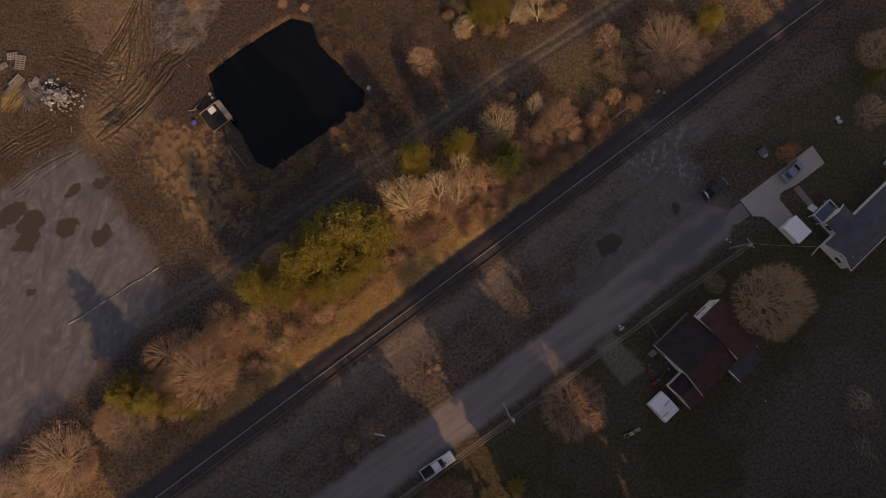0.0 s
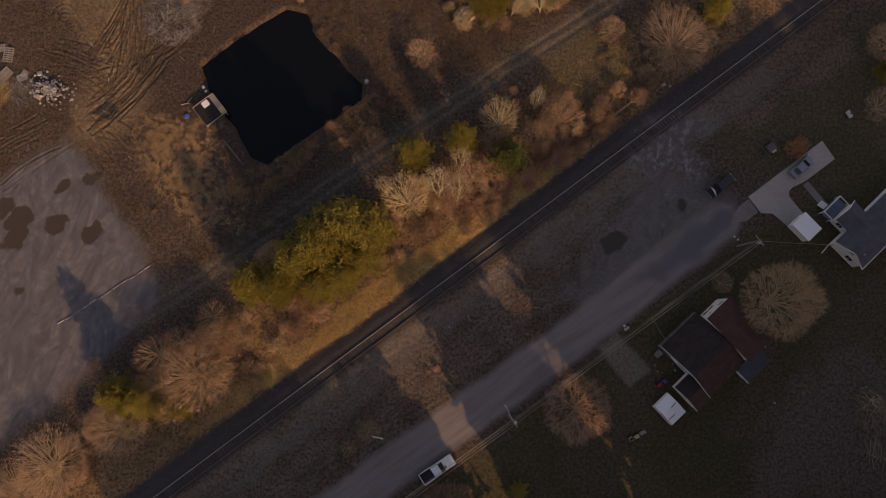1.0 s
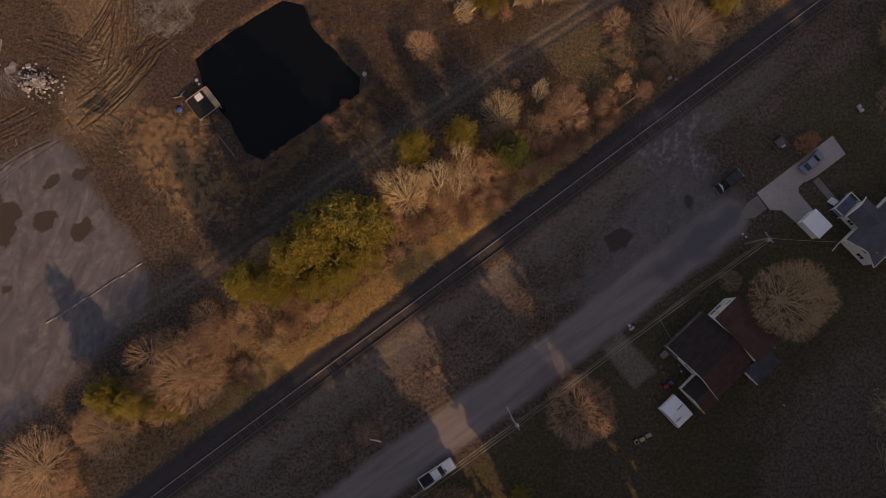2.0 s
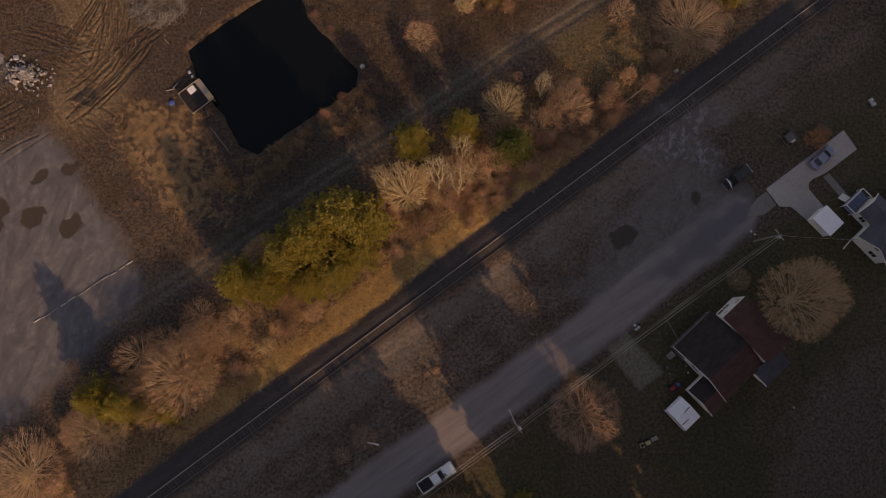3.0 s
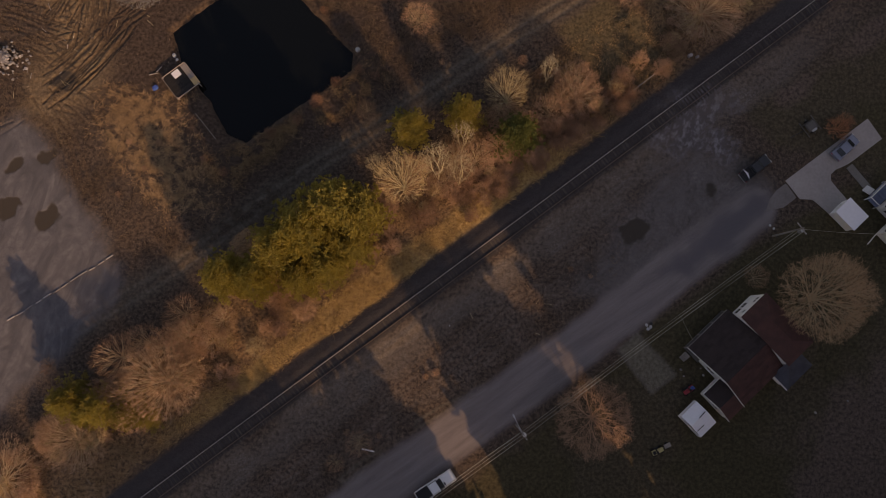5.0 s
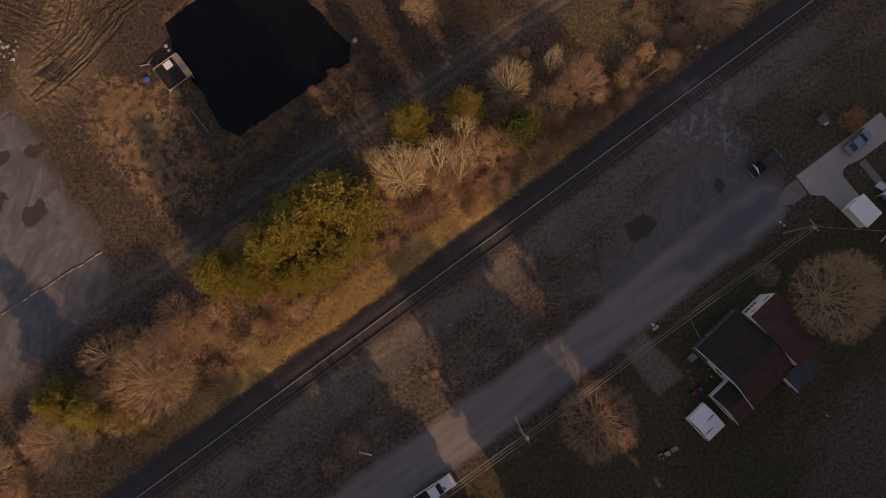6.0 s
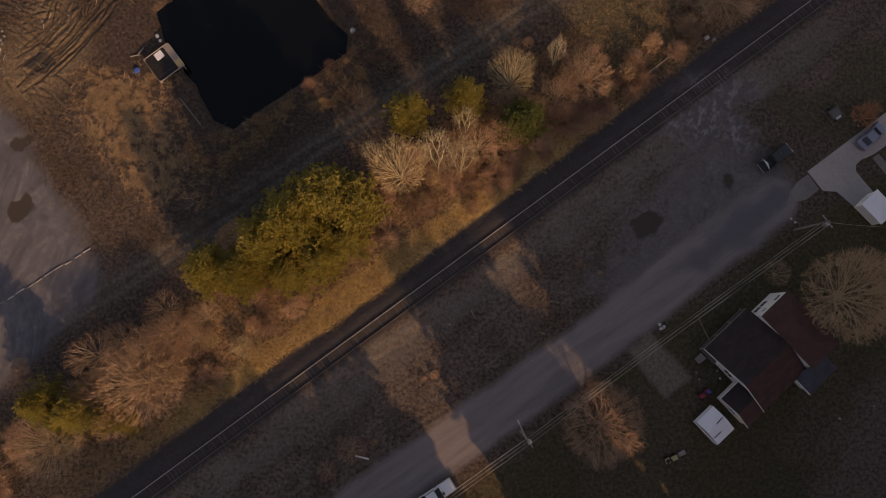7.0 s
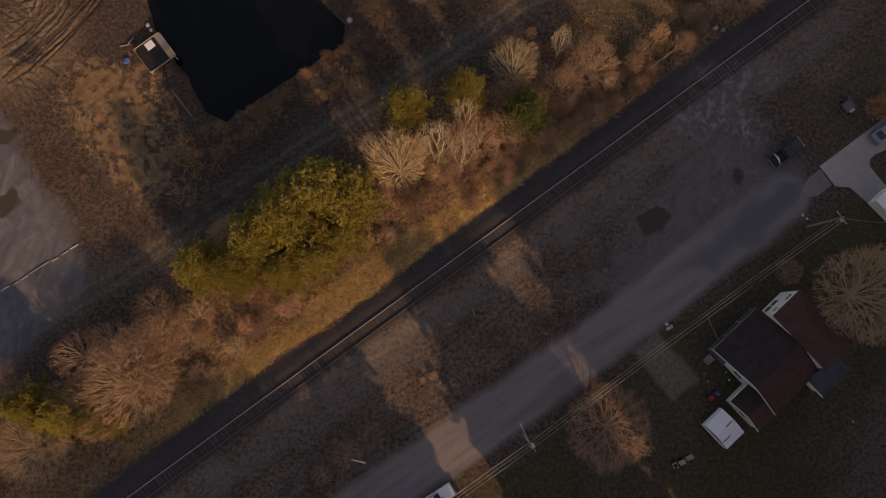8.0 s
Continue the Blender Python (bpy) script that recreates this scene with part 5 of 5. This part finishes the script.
def sedan(at, turn):
    car = thing("car", pose(*at, 0.1, 0, 0, turn), "grey-blue sedan parked on the concrete drive", "car", "parked vehicles")
    part("body", side_body(bmesh.new(), [(-2.25, 0.35), (2.25, 0.35), (2.3, 0.65), (2.05, 0.82), (1.0, 0.95), (-1.4, 0.98), (-2.2, 0.92), (-2.3, 0.6)], 0.9), M_CAR_SILVER, car)
    part("cabin", side_body(bmesh.new(), [(-1.65, 0.92), (1.15, 0.92), (0.35, 1.42), (-0.95, 1.45)], 0.78), M_CAR_SILVER, car)
    boxed("windscreen", M_GLASS, car, -0.43, 0.43, -0.62, 0.62, -0.01, 0.05, 0.01, pose(0.78, 0, 1.19, 0, 33, 0))
    boxed("rear_window", M_GLASS, car, -0.38, 0.38, -0.6, 0.6, -0.01, 0.05, 0.01, pose(-1.32, 0, 1.21, 0, -38, 0))
    for s in (-1, 1):
        for x0, x1 in ((-0.9, -0.2), (-0.12, 0.5)):
            boxed("side_window", M_GLASS, car, x0, x1, s * 0.755 - .02, s * 0.755 + .02, 1.03, 1.33)
        boxed("mirror", M_CAR_SILVER, car, 0.55, 0.7, s * 0.95 - .08, s * 0.95 + .08, 0.95, 1.08, 0.02)
        boxed("headlight", M_TRIM, car, 2.05, 2.27, s * 0.66 - .16, s * 0.66 + .16, 0.62, 0.74, 0.03)
        boxed("tail_light", M_REDPAINT, car, -2.29, -2.2, s * 0.68 - .16, s * 0.68 + .16, 0.68, 0.82, 0.02)
    wheels(car, (-1.35, 1.4), 0.91, 0.32)


sedan((60.14, 26.39), 42)


# ---------------------------------------------------------------- poles and wires
def utility_pole(top, tall, label, lamp=None):
    pole = thing("utility_pole", pose(*top, 0), label, "utility pole", "poles along the lane")
    rod("post", M_WOOD, pole, (0, 0, -0.3), (0, 0, tall), 0.16, 0.11, 10)
    d, e = (ALONG.x, ALONG.y), (ACROSS.x, ACROSS.y)
    m = pose(0, 0, tall - 0.5, 0, 0, 125)
    boxed("crossarm", M_WOOD, pole, -1.0, 1.0, -0.06, 0.06, -0.07, 0.07, 0.01, m)
    for x in (-0.85, -0.4, 0.4, 0.85):
        rod("insulator", M_METAL, pole, m @ Vector((x, 0, 0.07)), m @ Vector((x, 0, 0.22)), 0.05, 0.035, 8)
    rod("transformer", M_TRIM if lamp else M_METAL, pole, (0.3, -0.25, tall - 1.9), (0.3, -0.25, tall - 0.95), 0.26, 0.25, 14)
    if lamp:
        q = Vector((lamp[0] - top[0], lamp[1] - top[1], tall - 1.0))
        rod("lamp_arm", M_METAL, pole, (0, 0, tall - 1.3), q, 0.045, 0.04, 8)
        n = Vector((q.x, q.y, 0)).normalized()
        mm = Matrix.Translation(q) @ n.to_track_quat("X", "Z").to_matrix().to_4x4()
        boxed("lamp_head", M_METAL, pole, -0.1, 0.42, -0.11, 0.11, -0.08, 0.05, 0.04, mm)
    return pole


# pale and dark dashes of light on the twisted wire, put into its colour
M_WIRE = material("dashed_glint_cable", (0.55, 0.52, 0.44), (0.08, 0.075, 0.065), 1.1, rough=0.7)


def wire(a, b, sag, rad=0.026):
    pts = [Vector(a).lerp(Vector(b), i / 14) - Vector((0, 0, sag * 4 * (i / 14) * (1 - i / 14))) for i in range(15)]
    v, f = [], []
    u = (pts[-1] - pts[0]).orthogonal().normalized()
    w = (pts[-1] - pts[0]).normalized().cross(u)
    for p in pts:
        v += [p + (u * math.cos(t * 1.2566) + w * math.sin(t * 1.2566)) * rad for t in range(5)]
    f = [(5 * i + j, 5 * i + (j + 1) % 5, 5 * i + 5 + (j + 1) % 5, 5 * i + 5 + j) for i in range(14) for j in range(5)]
    return tagged(mesh_part("wire", v, f, M_WIRE, None), "thin overhead wire strung between wooden poles", "wire", "overhead wires")


P1, P2 = (10.67, -14.40), (48.99, 13.08)
P0 = (2 * P1[0] - P2[0], 2 * P1[1] - P2[1])
LAMP = (9.62, -12.33)
utility_pole(P1, 9.2, "wooden utility pole with a street lamp arm beside the lane", LAMP)
utility_pole(P2, 9.2, "wooden utility pole with a crossarm beside the lane")
utility_pole(P0, 9.2, "wooden utility pole with a crossarm beside the lane")
for k in (-0.4, 0.0, 0.4):
    o = (math.cos(radians(125)) * k, math.sin(radians(125)) * k)
    for a, b in ((P0, P1), (P1, P2)):
        if (a, k) != (P1, 0.4):
            wire((a[0] + o[0], a[1] + o[1], 8.95), (b[0] + o[0], b[1] + o[1], 8.95), 0.9)
wire((*P1, 7.2), (*P2, 7.2), 0.8, 0.02)
wire((*P0, 7.2), (*P1, 7.2), 0.8, 0.02)
tap = (32.38, 0.94)
wire((*tap, 8.05), (*(35.48, -2.11), 3.2), 0.15)
wire((*P2, 8.2), (*(63.37, 12.98), 3.4), 0.7)


# ---------------------------------------------------------------- yard things
def canopy(at, turn):
    """A white cloth canopy on poles with a low ridge."""
    c = thing("canopy_tent", pose(*at, 0, 0, 0, turn), "white cloth canopy with two dark straps beside the house", "canopy")
    sloped_panel("cover", M_CANVAS, c, [(-1.55, -2.0, 2.0), (1.55, -2.0, 2.0), (1.55, 0.2, 2.6), (-1.55, 0.2, 2.6)], 0.04)
    sloped_panel("cover", M_CANVAS, c, [(-1.55, 2.0, 2.0), (1.55, 2.0, 2.0), (1.55, 0.2, 2.6), (-1.55, 0.2, 2.6)], 0.04)
    for s in (-1, 1):
        sloped_panel("side_cloth", M_CANVAS, c, [(-1.6, s * 2.0, 0.9), (1.6, s * 2.0, 0.9), (1.55, s * 2.0 - s * .02, 2.0), (-1.55, s * 2.0 - s * .02, 2.0)], 0.02)
        for x in (-1.5, 1.5):
            rod("pole", M_METAL, c, (x, s * 1.9, 0), (x, s * 1.9, 2.0), 0.03)
    boxed("side_cloth", M_CANVAS, c, -1.62, -1.58, -1.95, 1.95, 0.6, 2.0)
    boxed("strap", M_DARK, c, -0.6, 0.55, -0.06, 0.06, 0.0, 0.02, 0, pose(0.75, 0.3, 2.66, 0, 0, 0) @ pose(0, 0, 0, 0, 0, 3))
    boxed("strap", M_DARK, c, -0.6, 0.6, -0.06, 0.06, 0.0, 0.02, 0, pose(-0.7, -0.95, 2.36, 15.3, 0, -2))


canopy((36.36, -13.33), 43)


def riding_mower(at, turn, paint, seat, label):
    m = thing("riding_mower", pose(*at, 0, 0, 0, turn), label, "mower")
    boxed("hood", paint, m, 0.1, 0.95, -0.28, 0.28, 0.35, 0.8, 0.08)
    boxed("deck", M_DARK, m, -0.45, 0.45, -0.55, 0.55, 0.15, 0.3, 0.04)
    boxed("rear_body", paint, m, -0.75, -0.1, -0.38, 0.38, 0.35, 0.6, 0.06)
    boxed("seat", seat, m, -0.6, -0.2, -0.25, 0.25, 0.6, 0.72, 0.05)
    boxed("backrest", seat, m, -0.68, -0.56, -0.25, 0.25, 0.66, 1.05, 0.04)
    rod("steering_column", M_DARK, m, (0.12, 0, 0.7), (-0.05, 0, 1.0), 0.03)
    rod("steering_wheel", M_DARK, m, (-0.05, 0, 1.0), (-0.07, 0, 1.03), 0.18, 0.18, 14)
    for x, rr in ((-0.5, 0.26), (0.7, 0.19)):
        for s in (-1, 1):
            rod("wheel", M_TYRE, m, (x, s * 0.38, rr), (x, s * 0.55, rr), rr, rr, 14)
    return m


riding_mower((35.69, -9.34), 215, M_REDPAINT, M_BLUE, "red riding mower with a blue seat beside the house")
riding_mower((30.77, -18.07), 25, M_YELLOW, M_DARK, "cream garden tractor with a drawbar on the lawn")
cart = thing("garden_cart", pose(*(32.31, -17.25), 0, 0, 0, 25), "small wooden garden cart behind a tractor", "cart")
boxed("tray", M_WOOD, cart, -0.5, 0.5, -0.3, 0.3, 0.3, 0.5, 0.03)
rod("drawbar", M_WOOD, cart, (-1.1, 0, 0.3), (-0.5, 0, 0.35), 0.04)
for s in (-1, 1):
    rod("wheel", M_TYRE, cart, (0, s * 0.32, 0.2), (0, s * 0.42, 0.2), 0.2, 0.2, 12)


M_SACK = material("grey_white_plastic", (0.5, 0.5, 0.5), (0.35, 0.35, 0.36), 4, rough=0.45)


def lump(name, at, size, mat, label, category, seed, group="", flat=0.8):
    """A rounded uneven lump that sits on the ground."""
    r = random.Random(seed)
    bm = bmesh.new()
    bmesh.ops.create_icosphere(bm, subdivisions=2, radius=1.0)
    off = Vector((r.random() * 50, r.random() * 50, 0))
    for v in bm.verts:
        v.co *= 1 + 0.35 * noise.noise(v.co * 1.6 + off)
        v.co = Vector((v.co.x * size, v.co.y * size * 0.85, max(v.co.z, -0.6) * size * flat))
    ob = part(name, bm, mat)
    ob.matrix_basis = pose(at[0], at[1], height(*at) + 0.55 * size * flat, 0, 0, r.uniform(0, 360))
    return tagged(ob, label, category, group)


for i, p in enumerate([(29.89, -0.06), (30.46, -0.34), (30.07, -0.63), (30.57, 0.13)]):
    lump("garbage_bag", p, 0.27, M_SACK if i < 3 else M_DARK, "full white garbage bag at the lawn's edge" if i < 3 else "full black garbage bag at the lawn's edge", "garbage bag", i, "garbage bags")
for i, p in enumerate([(48.62, 14.69), (49.18, 14.20), (49.52, 13.03)]):
    lump("garbage_bag", p, 0.2, M_SACK if i < 2 else M_DARK, "small pale sack on the grass by the pole", "sack", 20 + i)


def fuel_tank(at, turn):
    t = thing("fuel_tank", pose(*at, 0, 0, 0, turn), "small white fuel tank on legs on the lawn", "tank")
    rod("barrel", M_SACK, t, (-0.65, 0, 0.75), (0.65, 0, 0.75), 0.36, 0.36, 18)
    rod("valve", M_DARK, t, (0, 0, 1.08), (0, 0, 1.25), 0.14, 0.12, 10)
    for x in (-0.45, 0.45):
        boxed("leg", M_METAL, t, x - .05, x + .05, -0.3, 0.3, 0, 0.5)


fuel_tank((68.62, 35.40), 120)
fuel_tank((76.58, 28.04), 45)


def trailer(at, turn):
    t = thing("utility_trailer", pose(*at, 0, 0, 0, turn), "small metal utility trailer with a grey box on the grass", "trailer")
    for y in (-0.7, 0.7):
        boxed("side_rail", M_DULL, t, -1.1, 1.1, y - .05, y + .05, 0.5, 0.62)
    for x in (-1.1, 0, 1.1):
        boxed("cross_rail", M_DULL, t, x - .05, x + .05, -1.3, 1.3, 0.5, 0.58)
    boxed("box", M_DULL, t, -0.75, 0.75, -0.6, 0.6, 0.62, 0.95, 0.04, label="grey metal box")
    boxed("lid", M_SACK, t, -0.3, 0.5, -0.95, -0.6, 0.6, 0.8, 0.02)
    rod("drawbar", M_DARK, t, (-1.1, 0, 0.5), (-3.4, 0.3, 0.35), 0.05)
    for s in (-1, 1):
        rod("wheel", M_TYRE, t, (0, s * 0.8, 0.32), (0, s * 1.0, 0.32), 0.32, 0.32, 16)


trailer((55.17, 29.66), 35)
FIRE = shrub(61, 2.3, 1.9, material("red_orange_stalks", (0.46, 0.21, 0.11), (0.33, 0.14, 0.075), 2), "low bush of red-orange bare stalks beside the drive", "")
FIRE.matrix_basis = pose(*(59.06, 29.23), height(*(59.06, 29.23)))
planted(FIRE, *(60.29, 30.23), 0.8)


# concrete kerb stones in a row across the yard
a, b = Vector((-63.65, 0.30)), Vector((-48.51, 10.14))
me = None
r = random.Random(3)
for i in range(12):
    c = a.lerp(b, (i + 0.5) / 12)
    if me is None:
        bm = box(bmesh.new(), -0.72, 0.72, -0.075, 0.075, 0, 0.16, 0.02)
        ob = part("kerb_stone", bm, M_RUBBLE)
        me = ob.data
    else:
        ob = new("kerb_stone", me)
    ob.matrix_basis = pose(c.x + r.uniform(-.1, .1), c.y + r.uniform(-.1, .1), height(c.x, c.y) - 0.03, 0, 0, math.degrees(math.atan2(b.y - a.y, b.x - a.x)) + r.uniform(-4, 4)) @ Matrix.Diagonal((r.uniform(0.55, 1), 1, 1, 1))
    tagged(ob, "weathered concrete parking kerb stone on the gravel", "kerb stone", "kerb stones across the yard")


# rubble heap
def chunk_mesh(seed):
    r = random.Random(seed)
    bm = bmesh.new()
    bmesh.ops.create_cube(bm, size=1.0)
    for v in bm.verts:
        v.co = Vector((v.co.x * r.uniform(0.7, 1.3), v.co.y * r.uniform(0.6, 1.2), v.co.z * r.uniform(0.4, 0.9)))
    bmesh.ops.bevel(bm, geom=bm.edges[:], offset=0.06, segments=1, affect="EDGES")
    me = bpy.data.meshes.new("chunk")
    bm.to_mesh(me)
    bm.free()
    me.materials.append(M_RUBBLE)
    return me


heap = thing("rubble_heap", pose(*(-67.14, 40.08), 0), "heap of broken pale concrete chunks on bare ground", "rubble")
meshes = [chunk_mesh(i) for i in range(6)]
r = random.Random(12)
for i in range(295):
    t, q = r.uniform(0, 6.283), abs(r.gauss(0, 0.55))
    x, y = math.cos(t) * q * 4.0, math.sin(t) * q * 2.7
    x, y = x * 0.94 - y * -0.34, x * -0.34 + y * 0.94
    ob = new("chunk", meshes[i % 6])
    ob.parent = heap
    s = r.uniform(0.14, 0.42) if i > 8 else r.uniform(0.6, 1.0)
    ob.matrix_basis = pose(x, y, max(0, 0.9 - 0.7 * q) * r.uniform(0.5, 1), r.uniform(-40, 40), r.uniform(-40, 40), r.uniform(0, 360)) @ Matrix.Scale(s, 4)


M_STRAW = material("yellow_split_wood", (0.58, 0.42, 0.19), (0.36, 0.25, 0.11), 2.2)
M_STICK = material("weathered_branches", (0.36, 0.335, 0.32), (0.12, 0.105, 0.095), 2.2)


def stick_heap(name, at, radius, count, long, mat, label, seed, high=0.8, turn=None):
    h = thing(name, pose(*at, height(*at)), label, "wood heap")
    r = random.Random(seed)
    v, f = [], []
    for i in range(count):
        t, q = r.uniform(0, 6.283), radius * math.sqrt(r.random())
        a = Vector((math.cos(t) * q, math.sin(t) * q, max(0.05, high * (1 - q / radius)) * r.uniform(0.3, 1.1)))
        w = r.uniform(0, 6.283) if turn is None else turn + r.gauss(0, 0.35)
        d = Vector((math.cos(w), math.sin(w), r.uniform(-0.12, 0.25))) * long * r.uniform(0.4, 1)
        bend = Vector((-d.y, d.x, 0)) * r.gauss(0, 0.12)
        thick = r.uniform(0.012, 0.042)
        tube(v, f, a - d / 2, a + bend, thick, thick * 0.7, 3)
        tube(v, f, a + bend, a + d / 2, thick * 0.7, 0.01, 3)
    ob = mesh_part("branch_tangle", v, f, mat, h)
    ob["kind"] = "stuff"
    return h


stick_heap("brush_heap", (-46.51, 53.33), 5.2, 850, 2.6, M_STICK, "heap of bleached grey cut branches", 1, 1.3)
stick_heap("brush_heap", (-43.20, 56.85), 3.6, 480, 2.4, M_STICK, "heap of bleached grey cut branches", 6, 1.0)
stick_heap("brush_heap", (-71.91, 40.11), 2.6, 260, 2.4, M_STICK, "heap of bleached grey cut branches", 9, 0.6, 2.3)
stick_heap("scrap_wood_heap", (-75.67, 39.72), 2.0, 150, 2.6, M_STRAW, "heap of yellow scrap timber and cut branches", 2, 0.9, 0.9)
stick_heap("pole_heap", (69.80, -19.99), 1.9, 26, 4.6, M_TWIG_PALE, "fan of bare cut poles on the ground", 3, 0.5, 2.0)
stick_heap("brush_heap", (70.35, -14.44), 3.0, 220, 2.6, M_BARK, "heap of grey cut branches at the wood's edge", 4, 0.6)


def pallet(at, turn, tilt=0, size=1.0):
    p = thing("pallet", pose(at[0], at[1], height(*at) + 0.1, tilt, 0, turn) @ Matrix.Diagonal((size * 1.25, size, 1, 1)), "weathered wooden pallet on the ground", "pallet", "pallets by the rubble")
    for i in range(7):
        boxed("slat", M_WOOD, p, -0.6 + i * 0.185, -0.49 + i * 0.185, -0.5, 0.5, 0.12, 0.145)
    for y in (-0.45, 0, 0.45):
        boxed("bearer", M_WOOD, p, -0.6, 0.6, y - .05, y + .05, 0, 0.12)


for p, t, k, z in (((-74.84, 42.78), 48, 12, 1.6), ((-75.95, 41.15), 52, 8, 1.2), ((-74.44, 46.27), 84, 0, 1.7), ((-75.91, 47.51), 8, 5, 1.2), ((-77.40, 45.67), 30, 0, 1.0)):
    pallet(p, t, k, z)
for i, (p, q) in enumerate((((-71.83, 42.35), (-70.87, 43.06)), ((-71.66, 42.76), (-70.33, 42.14)))):
    ob = boxed("slab", M_RUBBLE, None, -0.9, 0.9, -0.55, 0.55, 0, 0.14, 0.02)
    ob.matrix_basis = pose(*p, height(*p), 4, 3, 20 + 40 * i)
    tagged(ob, "flat broken concrete slab by the rubble heap", "slab", "slabs")


# platform at the pond's corner
plat = thing("pond_platform", pose(*(-39.43, 36.35), 0, 0, 0, 38), "square boarded platform with pale edges at the pond", "platform")
for x in (-1.9, 1.9):
    for y in (-1.9, 1.9):
        boxed("post", M_WOOD, plat, x - .08, x + .08, y - .08, y + .08, -2.0, 0.9)
# deck boards share one near-black colour
for i in range(14):
    boxed("deck_board", material("near_black_boards", (0.024, 0.022, 0.022), (0.015, 0.014, 0.014), 3, vary=0.2) if i == 0 else bpy.data.materials["near_black_boards"], plat, -2.0, 1.1, -2.0 + i * 0.286, -1.73 + i * 0.286, 0.75, 0.8)
for x0, x1, y0, y1 in ((-2.06, 2.06, 2.0, 2.06), (-2.06, 2.06, -2.06, -2.0), (-2.06, -2.0, -2.0, 2.0)):
    boxed("edge_board", M_WOOD, plat, x0, x1, y0, y1, 0.7, 0.95)
for i in range(3):
    boxed("panel", M_PLANK if i == 0 else M_WOOD, plat, 1.13, 2.1, -2.0 + i * 1.34, -0.68 + i * 1.34, 0.78, 0.83, 0.01, pose(0, 0, 0, 0, 6, 0) @ pose(0, 0, 0.12))
tagged(boxed("hatch_board", M_CANVAS, None, -0.6, 0.6, -0.55, 0.55, 0, 0.08, 0.01, plat.matrix_basis @ pose(0.1, 1.25, 0.8)), "white square board lying on the platform", "board")
for p, s, mat, lb in (((-43.46, 35.47), 0.5, M_BLUE, "crumpled blue tarpaulin on the bank"), ((-40.83, 40.53), 0.34, M_SACK, "pale crumpled plastic at the water's edge"), ((-40.42, 39.91), 0.26, M_SACK, "pale crumpled plastic at the water's edge"), ((-12.95, 41.5), 0.42, M_METAL, "grey round float at the pond's corner")):
    lump("tarpaulin" if mat is M_BLUE else "float" if mat is M_METAL else "plastic_scrap", p, s, mat, lb, "scrap", int(s * 100), "", 0.5)
for a, b in (((-44.51, 37.50), (-43.14, 37.79)), ((-43.44, 37.90), (-42.67, 38.81))):
    tagged(rod("timber", M_WOOD, None, (*a, height(*a) + 0.1), (*b, height(*b) + 0.12), 0.09, 0.08, 6), "loose weathered timber on the bank", "timber", "timbers")
tagged(rod("timber", M_WOOD, None, (*(-37.23, 31.50), 0.12), (*(-34.09, 27.58), 0.12), 0.05, 0.05, 6), "loose weathered timber on the bank", "timber", "timbers")


# loose sticks and boards on the rough ground
r = random.Random(66)
for i in range(56):
    cx, cy = r.choice([(-75.16, 48.54), (-71.46, 35.23), (-62.68, 38.22), (-45.25, 51.45), (-53.91, 42.24), (-75.25, 32.23), (-45.25, 51.45), (11.08, 3.28)])
    x, y, t, w = cx + r.gauss(0, 4), cy + r.gauss(0, 3), r.uniform(0, 3.14), r.uniform(0.4, 1.3)
    tagged(rod("stick", M_TWIG_PALE if i % 3 else M_RUBBLE, None, (x, y, height(x, y) + 0.06), (x + w * math.cos(t), y + w * math.sin(t), height(x + w * math.cos(t), y + w * math.sin(t)) + 0.08), 0.035, 0.025, 5), "loose pale stick on rough ground", "stick", "loose sticks")
for p, s in (((37.63, 40.75), 0.75), ((38.71, 40.54), 0.5)):
    ob = boxed("concrete_block", M_RUBBLE, None, -s / 2, s / 2, -s / 3, s / 3, 0, 0.45, 0.04)
    ob.matrix_basis = pose(*p, height(*p), 0, 0, 25)
    tagged(ob, "pale concrete block beside the railway", "concrete block", "concrete blocks")
fence = thing("rail_fence", pose(*(29.88, 35.93), 0, 0, 0, 0), "short weathered wooden rail fence in the weeds", "fence")
fa, fb = Vector((27.87, 34.43)) - Vector((29.88, 35.93)), Vector((32.00, 37.64)) - Vector((29.88, 35.93))
for i in range(4):
    c = fa.lerp(fb, i / 3)
    rod("post", M_WOOD, fence, (c.x, c.y, -0.2), (c.x, c.y, 1.1), 0.07, 0.06, 7)
for z in (0.45, 0.95):
    rod("rail", M_WOOD, fence, (fa.x, fa.y, z), (fb.x, fb.y, z + 0.05), 0.05, 0.05, 6)
tagged(rod("log", M_TWIG_PALE, None, (*(4.17, 51.44), 0.5), (*(5.48, 52.78), 0.7), 0.09, 0.22, 8), "pale fallen birch log in the weeds", "log")
tagged(rod("log", M_CANVAS, None, (*(-11.50, -17.80), 0.25), (*(-9.70, -18.18), 0.3), 0.12, 0.1, 8), "pale peeled log lying by the lane", "log")
tagged(rod("log", M_BARK, None, (*(-50.69, -22.06), 0.2), (*(-50.09, -22.80), 0.2), 0.08, 0.06, 8), "pale fallen log in the brush", "log")
for i, p in enumerate([(69.02, -10.06), (68.53, -10.24), (52.95, -3.58), (53.93, -12.60), (58.74, -10.95), (1.07, -0.20), (34.74, -6.52), (35.09, -7.46), (37.60, -6.34), (37.95, -7.29)]):
    lump("stone", p, 0.14 + 0.06 * (i % 3 == 0), M_RUBBLE, "pale loose stone on the ground", "stone", 120 + i, "loose stones")
